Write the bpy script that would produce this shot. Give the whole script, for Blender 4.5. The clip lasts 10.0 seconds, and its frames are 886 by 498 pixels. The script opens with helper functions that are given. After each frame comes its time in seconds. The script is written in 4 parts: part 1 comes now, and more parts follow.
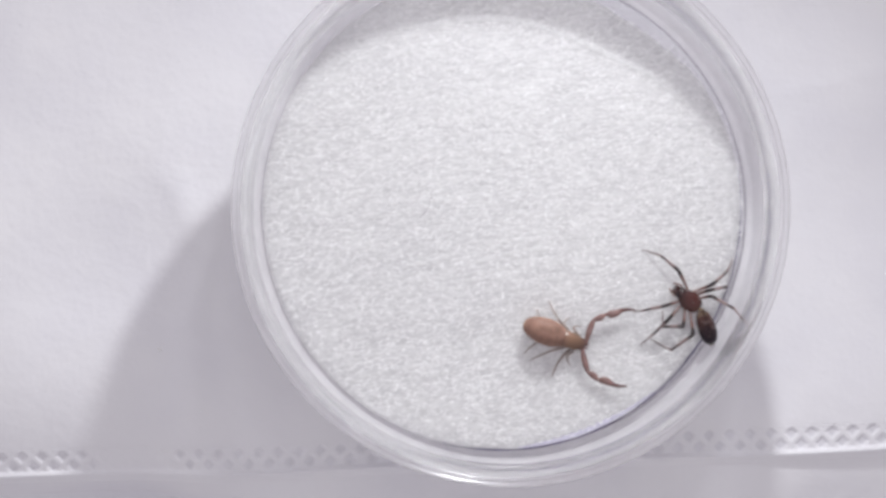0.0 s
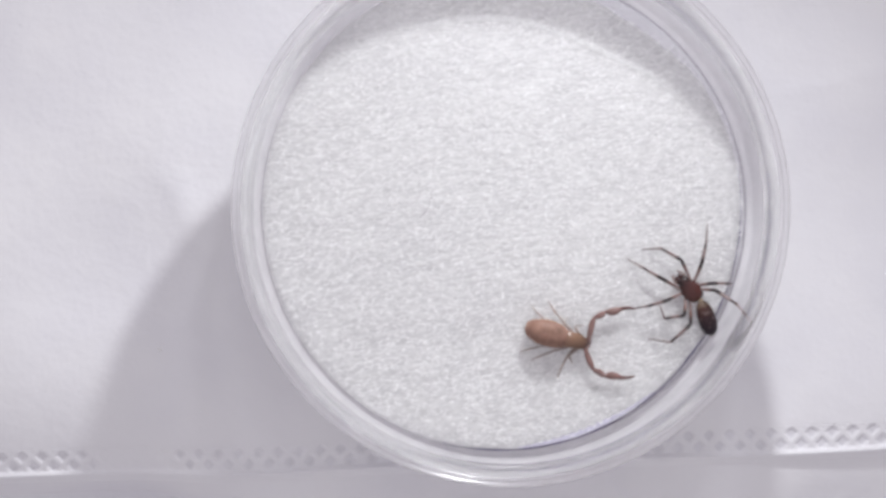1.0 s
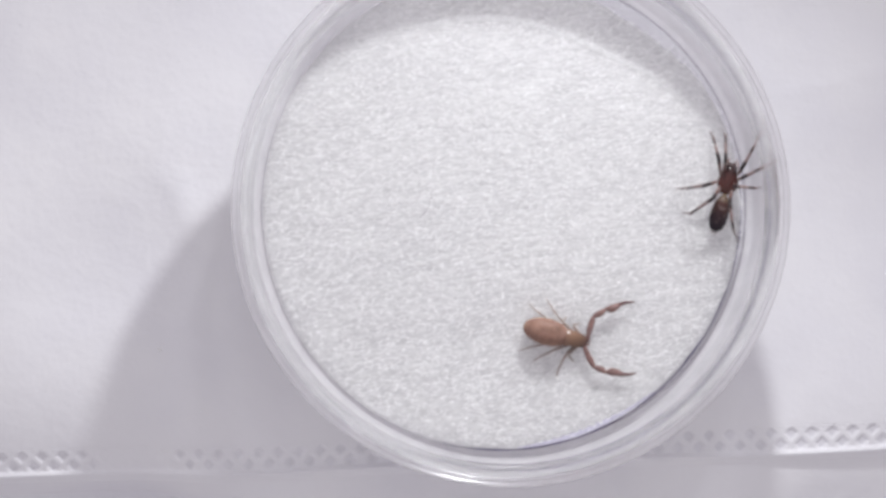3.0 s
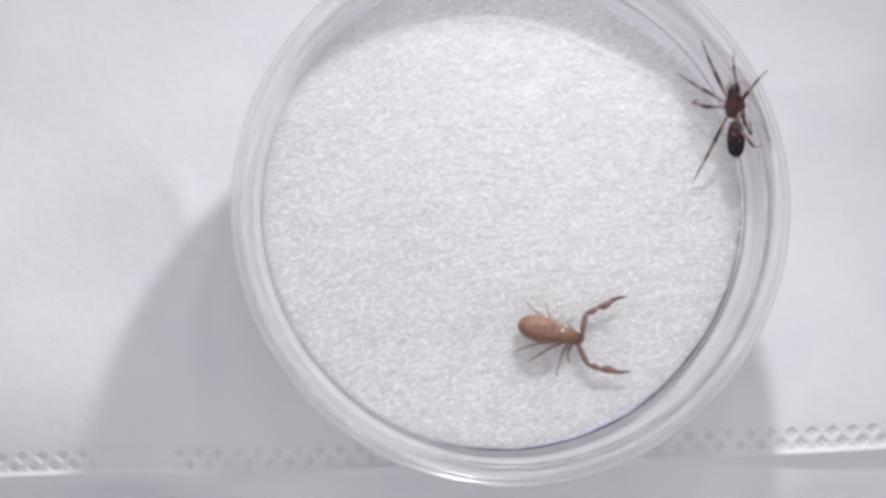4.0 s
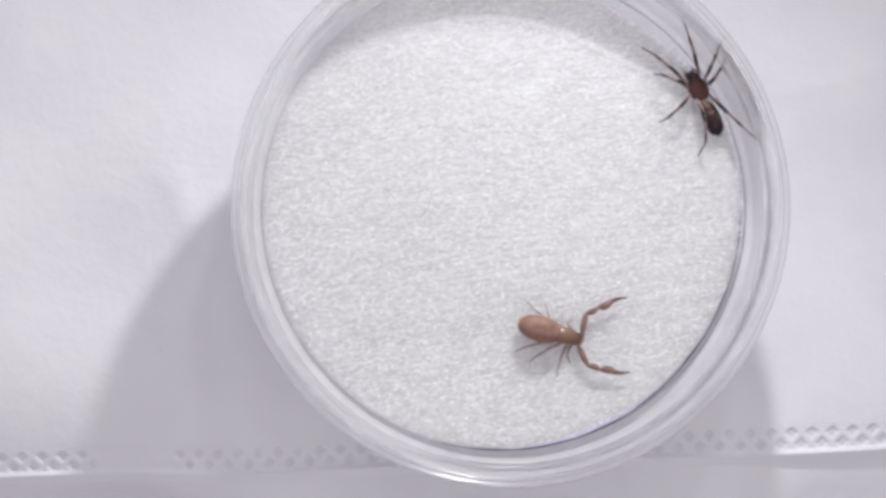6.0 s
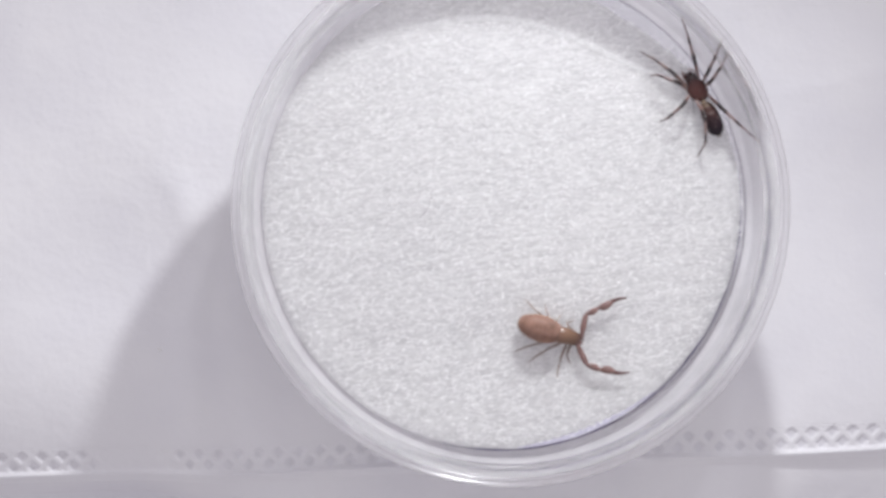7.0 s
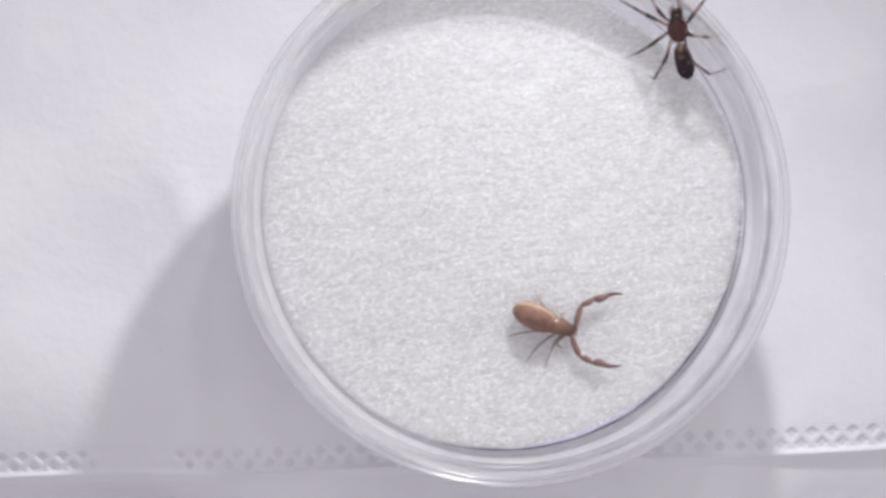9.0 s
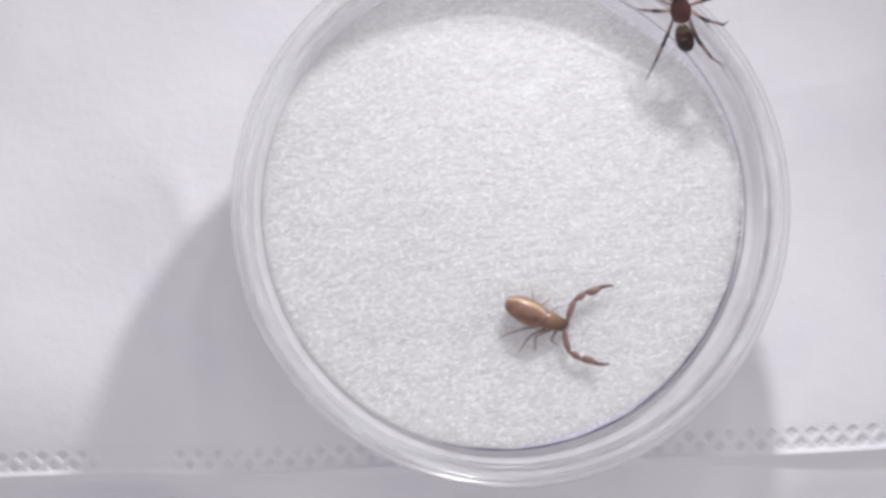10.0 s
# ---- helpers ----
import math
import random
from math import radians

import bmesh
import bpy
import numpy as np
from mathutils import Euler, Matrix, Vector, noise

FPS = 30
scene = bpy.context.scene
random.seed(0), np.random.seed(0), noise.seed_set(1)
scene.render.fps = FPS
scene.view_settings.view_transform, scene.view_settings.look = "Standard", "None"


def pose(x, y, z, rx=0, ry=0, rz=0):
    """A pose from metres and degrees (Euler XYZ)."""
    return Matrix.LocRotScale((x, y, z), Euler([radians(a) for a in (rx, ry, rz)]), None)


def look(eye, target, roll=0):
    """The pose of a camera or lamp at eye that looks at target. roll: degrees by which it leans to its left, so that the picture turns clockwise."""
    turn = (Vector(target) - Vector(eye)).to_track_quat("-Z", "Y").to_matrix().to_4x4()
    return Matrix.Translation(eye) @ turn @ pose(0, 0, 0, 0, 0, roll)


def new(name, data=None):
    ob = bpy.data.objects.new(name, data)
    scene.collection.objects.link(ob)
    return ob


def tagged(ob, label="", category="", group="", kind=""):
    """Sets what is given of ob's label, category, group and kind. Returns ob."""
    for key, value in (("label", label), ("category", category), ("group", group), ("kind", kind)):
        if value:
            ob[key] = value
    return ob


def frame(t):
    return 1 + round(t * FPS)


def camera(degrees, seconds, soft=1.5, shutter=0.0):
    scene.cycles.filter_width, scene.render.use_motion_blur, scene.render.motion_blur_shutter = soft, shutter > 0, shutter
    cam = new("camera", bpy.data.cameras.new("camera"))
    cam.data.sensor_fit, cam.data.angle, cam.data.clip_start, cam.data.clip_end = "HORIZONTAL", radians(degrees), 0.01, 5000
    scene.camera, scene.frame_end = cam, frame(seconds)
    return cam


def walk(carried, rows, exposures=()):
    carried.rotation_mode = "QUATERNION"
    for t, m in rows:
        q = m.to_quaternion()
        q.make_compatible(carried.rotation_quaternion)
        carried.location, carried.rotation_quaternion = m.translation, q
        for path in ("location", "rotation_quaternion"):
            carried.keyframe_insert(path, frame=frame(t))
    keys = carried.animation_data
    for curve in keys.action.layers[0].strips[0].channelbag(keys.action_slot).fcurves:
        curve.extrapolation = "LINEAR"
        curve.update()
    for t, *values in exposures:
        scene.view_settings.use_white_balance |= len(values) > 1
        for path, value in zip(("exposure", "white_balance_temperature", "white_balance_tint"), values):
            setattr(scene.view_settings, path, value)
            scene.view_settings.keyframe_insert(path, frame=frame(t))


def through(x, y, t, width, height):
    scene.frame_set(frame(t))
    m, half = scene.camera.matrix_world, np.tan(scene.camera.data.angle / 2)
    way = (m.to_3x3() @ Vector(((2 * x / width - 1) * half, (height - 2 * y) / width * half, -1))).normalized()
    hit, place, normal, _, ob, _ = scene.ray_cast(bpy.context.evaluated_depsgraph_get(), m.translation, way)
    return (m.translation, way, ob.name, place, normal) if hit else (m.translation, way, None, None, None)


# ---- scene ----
MM = 0.001

# ---- camera: it stands still above the dish and looks straight down ----
cam = camera(40.0, 10.0, soft=3.4, shutter=0.5)
EYE = pose(0, 0, 91.0 * MM)
walk(cam, [(0.0, EYE), (10.0, EYE)], exposures=[(0.0, 0.0), (10.0, 0.0)])

# ---- light: soft room light and one small lamp beyond the upper edge ----
world = bpy.data.worlds.new("room_light")
world.use_nodes = True
scene.world = world
wn = world.node_tree.nodes
wn["Background"].inputs[0].default_value = (0.947, 0.906, 0.955, 1)
wn["Background"].inputs[1].default_value = 0.600

spot = bpy.data.lights.new("lamp_light", "SPOT")
spot.energy = 0.300
spot.color = (0.97, 0.99, 1.0)
spot.spot_size = radians(176)
spot.spot_blend = 1.0
spot.shadow_soft_size = 2.2 * MM
lamp = new("lamp_light", spot)
lamp.matrix_world = look((17.2 * MM, 53.0 * MM, 38.5 * MM), (-42.0 * MM, -147.0 * MM, 133.0 * MM))


# ---- materials ----
def nodes_of(name):
    m = bpy.data.materials.new(name)
    m.use_nodes = True
    t = m.node_tree
    return m, t.nodes, t.links, t.nodes["Principled BSDF"]


def coords(n, l, scale=(1, 1, 1), rot=0.0):
    tc = n.new("ShaderNodeTexCoord")
    turn = n.new("ShaderNodeMapping")
    turn.inputs["Rotation"].default_value = (0, 0, radians(-rot))
    l.new(tc.outputs["Object"], turn.inputs["Vector"])
    mp = n.new("ShaderNodeMapping")
    mp.inputs["Scale"].default_value = scale
    l.new(turn.outputs["Vector"], mp.inputs["Vector"])
    return mp.outputs["Vector"]


def noise_of(n, l, vec, scale, detail=4, rough=0.6):
    t = n.new("ShaderNodeTexNoise")
    t.inputs["Scale"].default_value = scale
    t.inputs["Detail"].default_value = detail
    t.inputs["Roughness"].default_value = rough
    l.new(vec, t.inputs["Vector"])
    return t.outputs["Fac"]


def ramp_of(n, l, fac, stops):
    r = n.new("ShaderNodeValToRGB")
    e = r.color_ramp.elements
    while len(e) < len(stops):
        e.new(0.5)
    for k, (p, c) in zip(e, stops):
        k.position, k.color = p, (*c, 1)
    l.new(fac, r.inputs["Fac"])
    return r.outputs["Color"]


def bump_of(n, l, height, strength, distance, chain=None):
    b = n.new("ShaderNodeBump")
    b.inputs["Strength"].default_value = strength
    b.inputs["Distance"].default_value = distance
    l.new(height, b.inputs["Height"])
    if chain is not None:
        l.new(chain, b.inputs["Normal"])
    return b.outputs["Normal"]


def cloth_material():
    m, n, l, p = nodes_of("nonwoven_cloth")
    v = coords(n, l)
    big = noise_of(n, l, v, 70, 3)
    l.new(ramp_of(n, l, big, [(0.3, (0.76, 0.75, 0.80)), (0.7, (0.83, 0.82, 0.85))]), p.inputs["Base Color"])
    fine = noise_of(n, l, coords(n, l, (1, 1.6, 1), 20), 2600, 5, 0.7)
    mid = noise_of(n, l, v, 420, 3)
    l.new(bump_of(n, l, fine, 0.15, 0.00006, bump_of(n, l, mid, 0.35, 0.0003)), p.inputs["Normal"])
    p.inputs["Roughness"].default_value = 0.75
    return m


def paper_material():
    """White fibrous tissue: soft light inside, mottled grain, laid streaks, and glints painted as pale flecks."""
    m, n, l, p = nodes_of("fibrous_white_paper")
    v = coords(n, l)
    grain = noise_of(n, l, coords(n, l, (0.26, 1.15, 1), 8), 4600, 6, 0.78)
    cloud = noise_of(n, l, v, 210, 4, 0.65)
    mix = n.new("ShaderNodeMix")
    mix.data_type = "RGBA"
    mix.blend_type = "MULTIPLY"
    mix.inputs[0].default_value = 1.0
    l.new(ramp_of(n, l, grain, [(0.38, (0.71, 0.705, 0.71)), (0.60, (0.98, 0.975, 0.98))]), mix.inputs[6])
    l.new(ramp_of(n, l, cloud, [(0.3, (0.94, 0.94, 0.945)), (0.7, (1, 1, 1))]), mix.inputs[7])
    streak = noise_of(n, l, coords(n, l, (0.10, 1.0, 1), 9), 1500, 4, 0.7)
    laid = n.new("ShaderNodeMix")
    laid.data_type = "RGBA"
    laid.blend_type = "MULTIPLY"
    laid.inputs[0].default_value = 1.0
    l.new(mix.outputs[2], laid.inputs[6])
    l.new(ramp_of(n, l, streak, [(0.36, (0.92, 0.92, 0.923)), (0.60, (1, 1, 1))]), laid.inputs[7])
    # near-white flecks in the base colour stand in for glints
    fleck = n.new("ShaderNodeTexVoronoi")
    fleck.inputs["Scale"].default_value = 11500
    l.new(coords(n, l, (0.46, 1.1, 1), 9), fleck.inputs["Vector"])
    pick = n.new("ShaderNodeSeparateColor")
    l.new(fleck.outputs["Color"], pick.inputs[0])
    shiny = n.new("ShaderNodeMapRange")
    shiny.inputs["From Min"].default_value = 0.70
    shiny.inputs["From Max"].default_value = 0.92
    l.new(pick.outputs[0], shiny.inputs["Value"])
    light = n.new("ShaderNodeMix")
    light.data_type = "RGBA"
    l.new(shiny.outputs[0], light.inputs[0])
    l.new(laid.outputs[2], light.inputs[6])
    light.inputs[7].default_value = (0.98, 0.97, 0.985, 1)
    l.new(light.outputs[2], p.inputs["Base Color"])
    l.new(bump_of(n, l, grain, 0.4, 0.00010, bump_of(n, l, streak, 0.5, 0.00022)), p.inputs["Normal"])
    p.inputs["Roughness"].default_value = 0.6
    p.inputs["Subsurface Weight"].default_value = 0.9
    p.inputs["Subsurface Radius"].default_value = (0.005, 0.005, 0.005)
    p.inputs["Subsurface Scale"].default_value = 1.0
    # thin tissue: part of the light goes through to the cloth below
    below = n.new("ShaderNodeBsdfTranslucent")
    below.inputs["Color"].default_value = (0.95, 0.94, 0.96, 1)
    gaps = n.new("ShaderNodeBsdfTransparent")
    sheer = n.new("ShaderNodeMixShader")
    sheer.inputs[0].default_value = 0.50
    l.new(below.outputs[0], sheer.inputs[1])
    l.new(gaps.outputs[0], sheer.inputs[2])
    tissue = n.new("ShaderNodeMixShader")
    tissue.inputs[0].default_value = 0.26
    l.new(p.outputs[0], tissue.inputs[1])
    l.new(sheer.outputs[0], tissue.inputs[2])
    l.new(tissue.outputs[0], n["Material Output"].inputs["Surface"])
    return m


def plastic_material(name, bent, milk, through):
    """Clear polystyrene: straight through, with gloss at grazing angles and a milkiness that stands in for light
    gathered by the wall.
    """
    m, n, l, p = nodes_of(name)
    out = n["Material Output"]
    n.remove(p)
    clear = n.new("ShaderNodeBsdfTransparent")
    clear.inputs["Color"].default_value = (0.955, 0.95, 0.965, 1)
    glass = n.new("ShaderNodeBsdfGlass")
    glass.inputs["IOR"].default_value = 1.50
    glass.inputs["Roughness"].default_value = 0.10
    white = n.new("ShaderNodeBsdfDiffuse")
    white.inputs["Color"].default_value = (0.95, 0.94, 0.96, 1)
    ahead = n.new("ShaderNodeBsdfTranslucent")
    ahead.inputs["Color"].default_value = (0.95, 0.94, 0.96, 1)
    haze = n.new("ShaderNodeMixShader")
    haze.inputs[0].default_value = through
    l.new(white.outputs[0], haze.inputs[1])
    l.new(ahead.outputs[0], haze.inputs[2])
    gloss = n.new("ShaderNodeBsdfGlossy")
    gloss.inputs["Roughness"].default_value = 0.19
    inner = n.new("ShaderNodeMixShader")
    inner.inputs[0].default_value = bent
    l.new(clear.outputs[0], inner.inputs[1])
    l.new(glass.outputs[0], inner.inputs[2])
    # the white share brightens the ring in place of focused lamp light
    body = n.new("ShaderNodeMixShader")
    smear = n.new("ShaderNodeMapRange")
    smear.inputs["From Min"].default_value = 0.36
    smear.inputs["From Max"].default_value = 0.68
    smear.inputs["To Min"].default_value = milk * 0.9
    smear.inputs["To Max"].default_value = milk * 1.1
    l.new(noise_of(n, l, coords(n, l), 330, 6, 0.7), smear.inputs["Value"])
    l.new(smear.outputs[0], body.inputs[0])
    l.new(inner.outputs[0], body.inputs[1])
    l.new(haze.outputs[0], body.inputs[2])
    facing = n.new("ShaderNodeLayerWeight")
    facing.inputs["Blend"].default_value = 0.25
    fr = n.new("ShaderNodeMath")
    fr.operation = "MULTIPLY_ADD"
    fr.inputs[1].default_value = 0.20
    fr.inputs[2].default_value = 0.045
    l.new(facing.outputs["Facing"], fr.inputs[0])
    top = n.new("ShaderNodeMixShader")
    l.new(fr.outputs[0], top.inputs[0])
    l.new(body.outputs[0], top.inputs[1])
    l.new(gloss.outputs[0], top.inputs[2])
    l.new(top.outputs[0], out.inputs["Surface"])
    return m


def plain(name, col, rough=0.5, spread=0.15, scale=1500, sub=0.0, bump=0.3, shine=0.3):
    m, n, l, p = nodes_of(name)
    f = noise_of(n, l, coords(n, l), scale, 4)
    lo = tuple(c * (1 - spread) for c in col)
    hi = tuple(min(1, c * (1 + spread)) for c in col)
    l.new(ramp_of(n, l, f, [(0.3, lo), (0.7, hi)]), p.inputs["Base Color"])
    l.new(bump_of(n, l, f, bump, 0.00004), p.inputs["Normal"])
    p.inputs["Roughness"].default_value = rough
    p.inputs["Specular IOR Level"].default_value = shine
    if sub:
        p.inputs["Subsurface Weight"].default_value = sub
        p.inputs["Subsurface Radius"].default_value = (0.0004, 0.0002, 0.0001)
        p.inputs["Subsurface Scale"].default_value = 1.0
    return m


def banded(name, stops, length, rough=0.45, start=0.0):
    """Colour bands along a limb segment that lies on its own x axis."""
    m, n, l, p = nodes_of(name)
    tc = n.new("ShaderNodeTexCoord")
    sx = n.new("ShaderNodeSeparateXYZ")
    l.new(tc.outputs["Object"], sx.inputs[0])
    mr = n.new("ShaderNodeMapRange")
    mr.inputs["From Min"].default_value = start * MM
    mr.inputs["From Max"].default_value = (start + length) * MM
    l.new(sx.outputs["X"], mr.inputs["Value"])
    l.new(ramp_of(n, l, mr.outputs[0], stops), p.inputs["Base Color"])
    f = noise_of(n, l, tc.outputs["Object"], 6000, 3)
    l.new(bump_of(n, l, f, 0.4, 0.00003), p.inputs["Normal"])
    p.inputs["Roughness"].default_value = rough
    return m


M_CLOTH = cloth_material()
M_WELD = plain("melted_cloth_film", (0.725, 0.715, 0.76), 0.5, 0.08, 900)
M_PAPER = paper_material()
M_PLASTIC = plastic_material("clear_plastic", 0.12, 0.50, 0.35)
M_THIN = plastic_material("clear_plastic_base", 0.05, 0.08, 0.3)
M_RIM = plastic_material("clear_plastic_rim", 0.56, 0.10, 0.6)
M_INK = plain("violet_ink", (0.135, 0.12, 0.19), 0.7, 0.35, 900)
M_WASH = plain("pale_violet_wash", (0.50, 0.48, 0.58), 0.7, 0.16, 2500)
M_FIBRE = plain("white_fibre", (0.975, 0.97, 0.98), 0.5, 0.02)
M_HAIR = plain("grey_hair", (0.30, 0.28, 0.30), 0.5)
M_TABLE = plain("pale_table", (0.60, 0.59, 0.60), 0.5, 0.1, 60)


# ---- mesh helpers (millimetres in, metres out) ----
def mesh_of(name, verts, faces, material, smooth=True):
    me = bpy.data.meshes.new(name)
    me.from_pydata([tuple(c * MM for c in v) for v in verts], [], faces)
    me.materials.append(material)
    if smooth:
        me.polygons.foreach_set("use_smooth", [True] * len(me.polygons))
    me.update()
    return me


def part(name, me, parent=None, label=""):
    ob = new(name, me)
    ob.parent = parent
    return tagged(ob, label=label) if label else ob


def rings(profile, count, closed=False, start=0.0, sweep=360.0, wave=None):
    """Turns (r, z) points about z. closed: the profile is a loop."""
    full = sweep >= 360
    k = count if full else count + 1
    verts, faces = [], []
    for i in range(k):
        a = radians(start + sweep * i / count)
        for r, z in profile:
            rr = r + (wave(a, r) if wave else 0)
            verts.append((rr * math.cos(a), rr * math.sin(a), z))
    n = len(profile)
    for i in range(count):
        j = (i + 1) % k
        for q in range(n if closed else n - 1):
            w = (q + 1) % n
            faces.append((i * n + q, j * n + q, j * n + w, i * n + w))
    return verts, faces


def limb(path, around=10, flat=1.0):
    """A closed tube through (x, y, z, radius) points."""
    verts, faces = [], []
    pts = [Vector(p[:3]) for p in path]
    for i, p in enumerate(path):
        d = (pts[min(i + 1, len(pts) - 1)] - pts[max(i - 1, 0)]).normalized()
        side = d.cross(Vector((0, 0, 1)))
        side = side.normalized() if side.length > 1e-4 else Vector((0, 1, 0))
        up = side.cross(d)
        for k in range(around):
            a = 2 * math.pi * k / around
            verts.append(tuple(pts[i] + side * (p[3] * math.cos(a)) + up * (p[3] * flat * math.sin(a))))
    for i in range(len(path) - 1):
        for k in range(around):
            w = (k + 1) % around
            faces.append((i * around + k, i * around + w, (i + 1) * around + w, (i + 1) * around + k))
    verts += [tuple(pts[0]), tuple(pts[-1])]
    a, b = len(verts) - 2, len(verts) - 1
    last = (len(path) - 1) * around
    for k in range(around):
        w = (k + 1) % around
        faces += [(a, w, k), (b, last + k, last + w)]
    return verts, faces


def joined(*pieces):
    verts, faces = [], []
    for v, f in pieces:
        o = len(verts)
        verts += v
        faces += [tuple(i + o for i in q) for q in f]
    return verts, faces


# ---- the table and the cloth of a face mask that lies on it ----
def table():
    v, f = [], []
    for x, y in ((-600, -400), (600, -400), (600, 400), (-600, 400)):
        v += [(x, y, -6.82), (x, y, -32.0)]
    f = [(0, 2, 4, 6), (1, 7, 5, 3), (0, 1, 3, 2), (2, 3, 5, 4), (4, 5, 7, 6), (6, 7, 1, 0)]
    ob = new("table_top", mesh_of("table_top", v, f, M_TABLE, False))
    return tagged(ob, "pale plain table top under the white cloth mask", "table", kind="structure")


def face_mask():
    """Soft folds, a welded band of small diamonds, and a hem that steps down below it."""
    def spaced(parts):
        return np.concatenate([np.arange(a, b, s) for a, b, s in parts])
    xs = spaced([(-88, -35, 1.0), (-35, 35, 0.09), (35, 88.1, 1.0)])
    ys = spaced([(-48, -20, 0.4), (-20, -12, 0.06), (-12, 20, 0.35), (20, 48.1, 0.8)])
    def eased(s):
        s = np.clip(s, 0, 1)
        return s * s * (3 - 2 * s)
    X, Y = np.meshgrid(xs, ys)
    near = np.hypot(X - DISH[0], Y - DISH[1])
    away = np.clip((near - 17.5) / 9.0, 0, 1)
    lift = 0.10 * np.sin(0.31 * X + 0.22 * Y + 0.8) + 0.08 * np.sin(0.17 * X - 0.45 * Y + 2.0)
    fold = 0.5 * np.sin(0.21 * X - 0.12 * Y + 0.5) * np.sin(0.13 * Y + 0.09 * X + 1.0)
    fold += 0.05 * np.exp(-((Y - 12.2 - 0.22 * (X - 28)) / 0.55) ** 2) * np.clip((X - 23) / 3, 0, 1)
    fold += 0.4 * np.exp(-((X + 18.5 + 0.35 * (Y - 2)) / 1.6) ** 2) * np.exp(-((Y - 2.0) / 3.5) ** 2)
    Z = away * (lift + fold)
    w = Y - (-15.05 + 0.0373 * X + 0.10 * np.sin(0.16 * X + 1) - 0.12 * eased((-X - 14) / 12))
    inside = np.clip((0.85 - np.abs(w)) / 0.10, 0, 1)
    inside = inside * (1 - 0.85 * np.exp(-((X + 23.5) / 3.2) ** 4))
    u1 = np.abs((X / 1.53 + (w + 0.42) / 1.68) % 1.0 - 0.5)
    u2 = np.abs((X / 1.53 - (w + 0.42) / 1.68) % 1.0 - 0.5)
    net = np.maximum(np.clip((u1 - 0.22) / 0.16, 0, 1), np.clip((u2 - 0.22) / 0.16, 0, 1))
    Z = Z - inside * (0.15 - 0.14 * net)
    Z += 0.30 * np.exp(-((w + 1.10) / 0.20) ** 2)
    Z -= 0.20 / (1 + np.exp((w + 1.62) / 0.06))
    Z += 0.08 * np.minimum(0, w + 2.0)
    Z -= 0.006 * np.minimum(0, Y + 6) ** 2 * eased((X - 20) / 8)
    Z -= 0.017 * np.minimum(0, Y + 5) ** 2 * eased((-X - 15) / 10)
    Z += (2.0 * np.minimum(0, w + 1.80) + 0.10 * np.minimum(0, w + 1.80) ** 2) * eased((-X - 13) / 9)
    # the pad slopes down to the table all round
    Z -= 6.4 * np.maximum(eased((np.abs(X) - 48) / 28), eased((np.abs(Y) - 26) / 15))
    Z = np.maximum(Z, -6.4)
    ny, nx = X.shape
    flat = np.stack([X, Y, Z], -1).reshape(-1, 3)
    idx = np.arange(nx * ny).reshape(ny, nx)
    quads = np.stack([idx[:-1, :-1], idx[:-1, 1:], idx[1:, 1:], idx[1:, :-1]], -1).reshape(-1, 4)
    where = w.reshape(-1)[quads].mean(1)
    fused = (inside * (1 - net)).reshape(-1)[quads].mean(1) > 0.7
    mask = new("face_mask")
    tagged(mask, "white nonwoven cloth face mask with a welded diamond band", "face mask")
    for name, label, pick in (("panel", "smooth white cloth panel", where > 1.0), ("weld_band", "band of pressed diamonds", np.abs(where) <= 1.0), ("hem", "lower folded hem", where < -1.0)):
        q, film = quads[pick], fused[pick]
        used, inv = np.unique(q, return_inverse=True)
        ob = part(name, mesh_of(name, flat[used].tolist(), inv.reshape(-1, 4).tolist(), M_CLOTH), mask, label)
        if film.any():
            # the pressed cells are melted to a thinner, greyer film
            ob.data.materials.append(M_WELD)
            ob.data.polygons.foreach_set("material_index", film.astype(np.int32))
        sol = ob.modifiers.new("thickness", "SOLIDIFY")
        sol.thickness, sol.offset = 0.4 * MM, -1
    return mask


# ---- the dish with its paper ----
DISH = (114 * 0.039, 69.5 * 0.039)
PAPER = (103 * 0.039, 70.5 * 0.039)


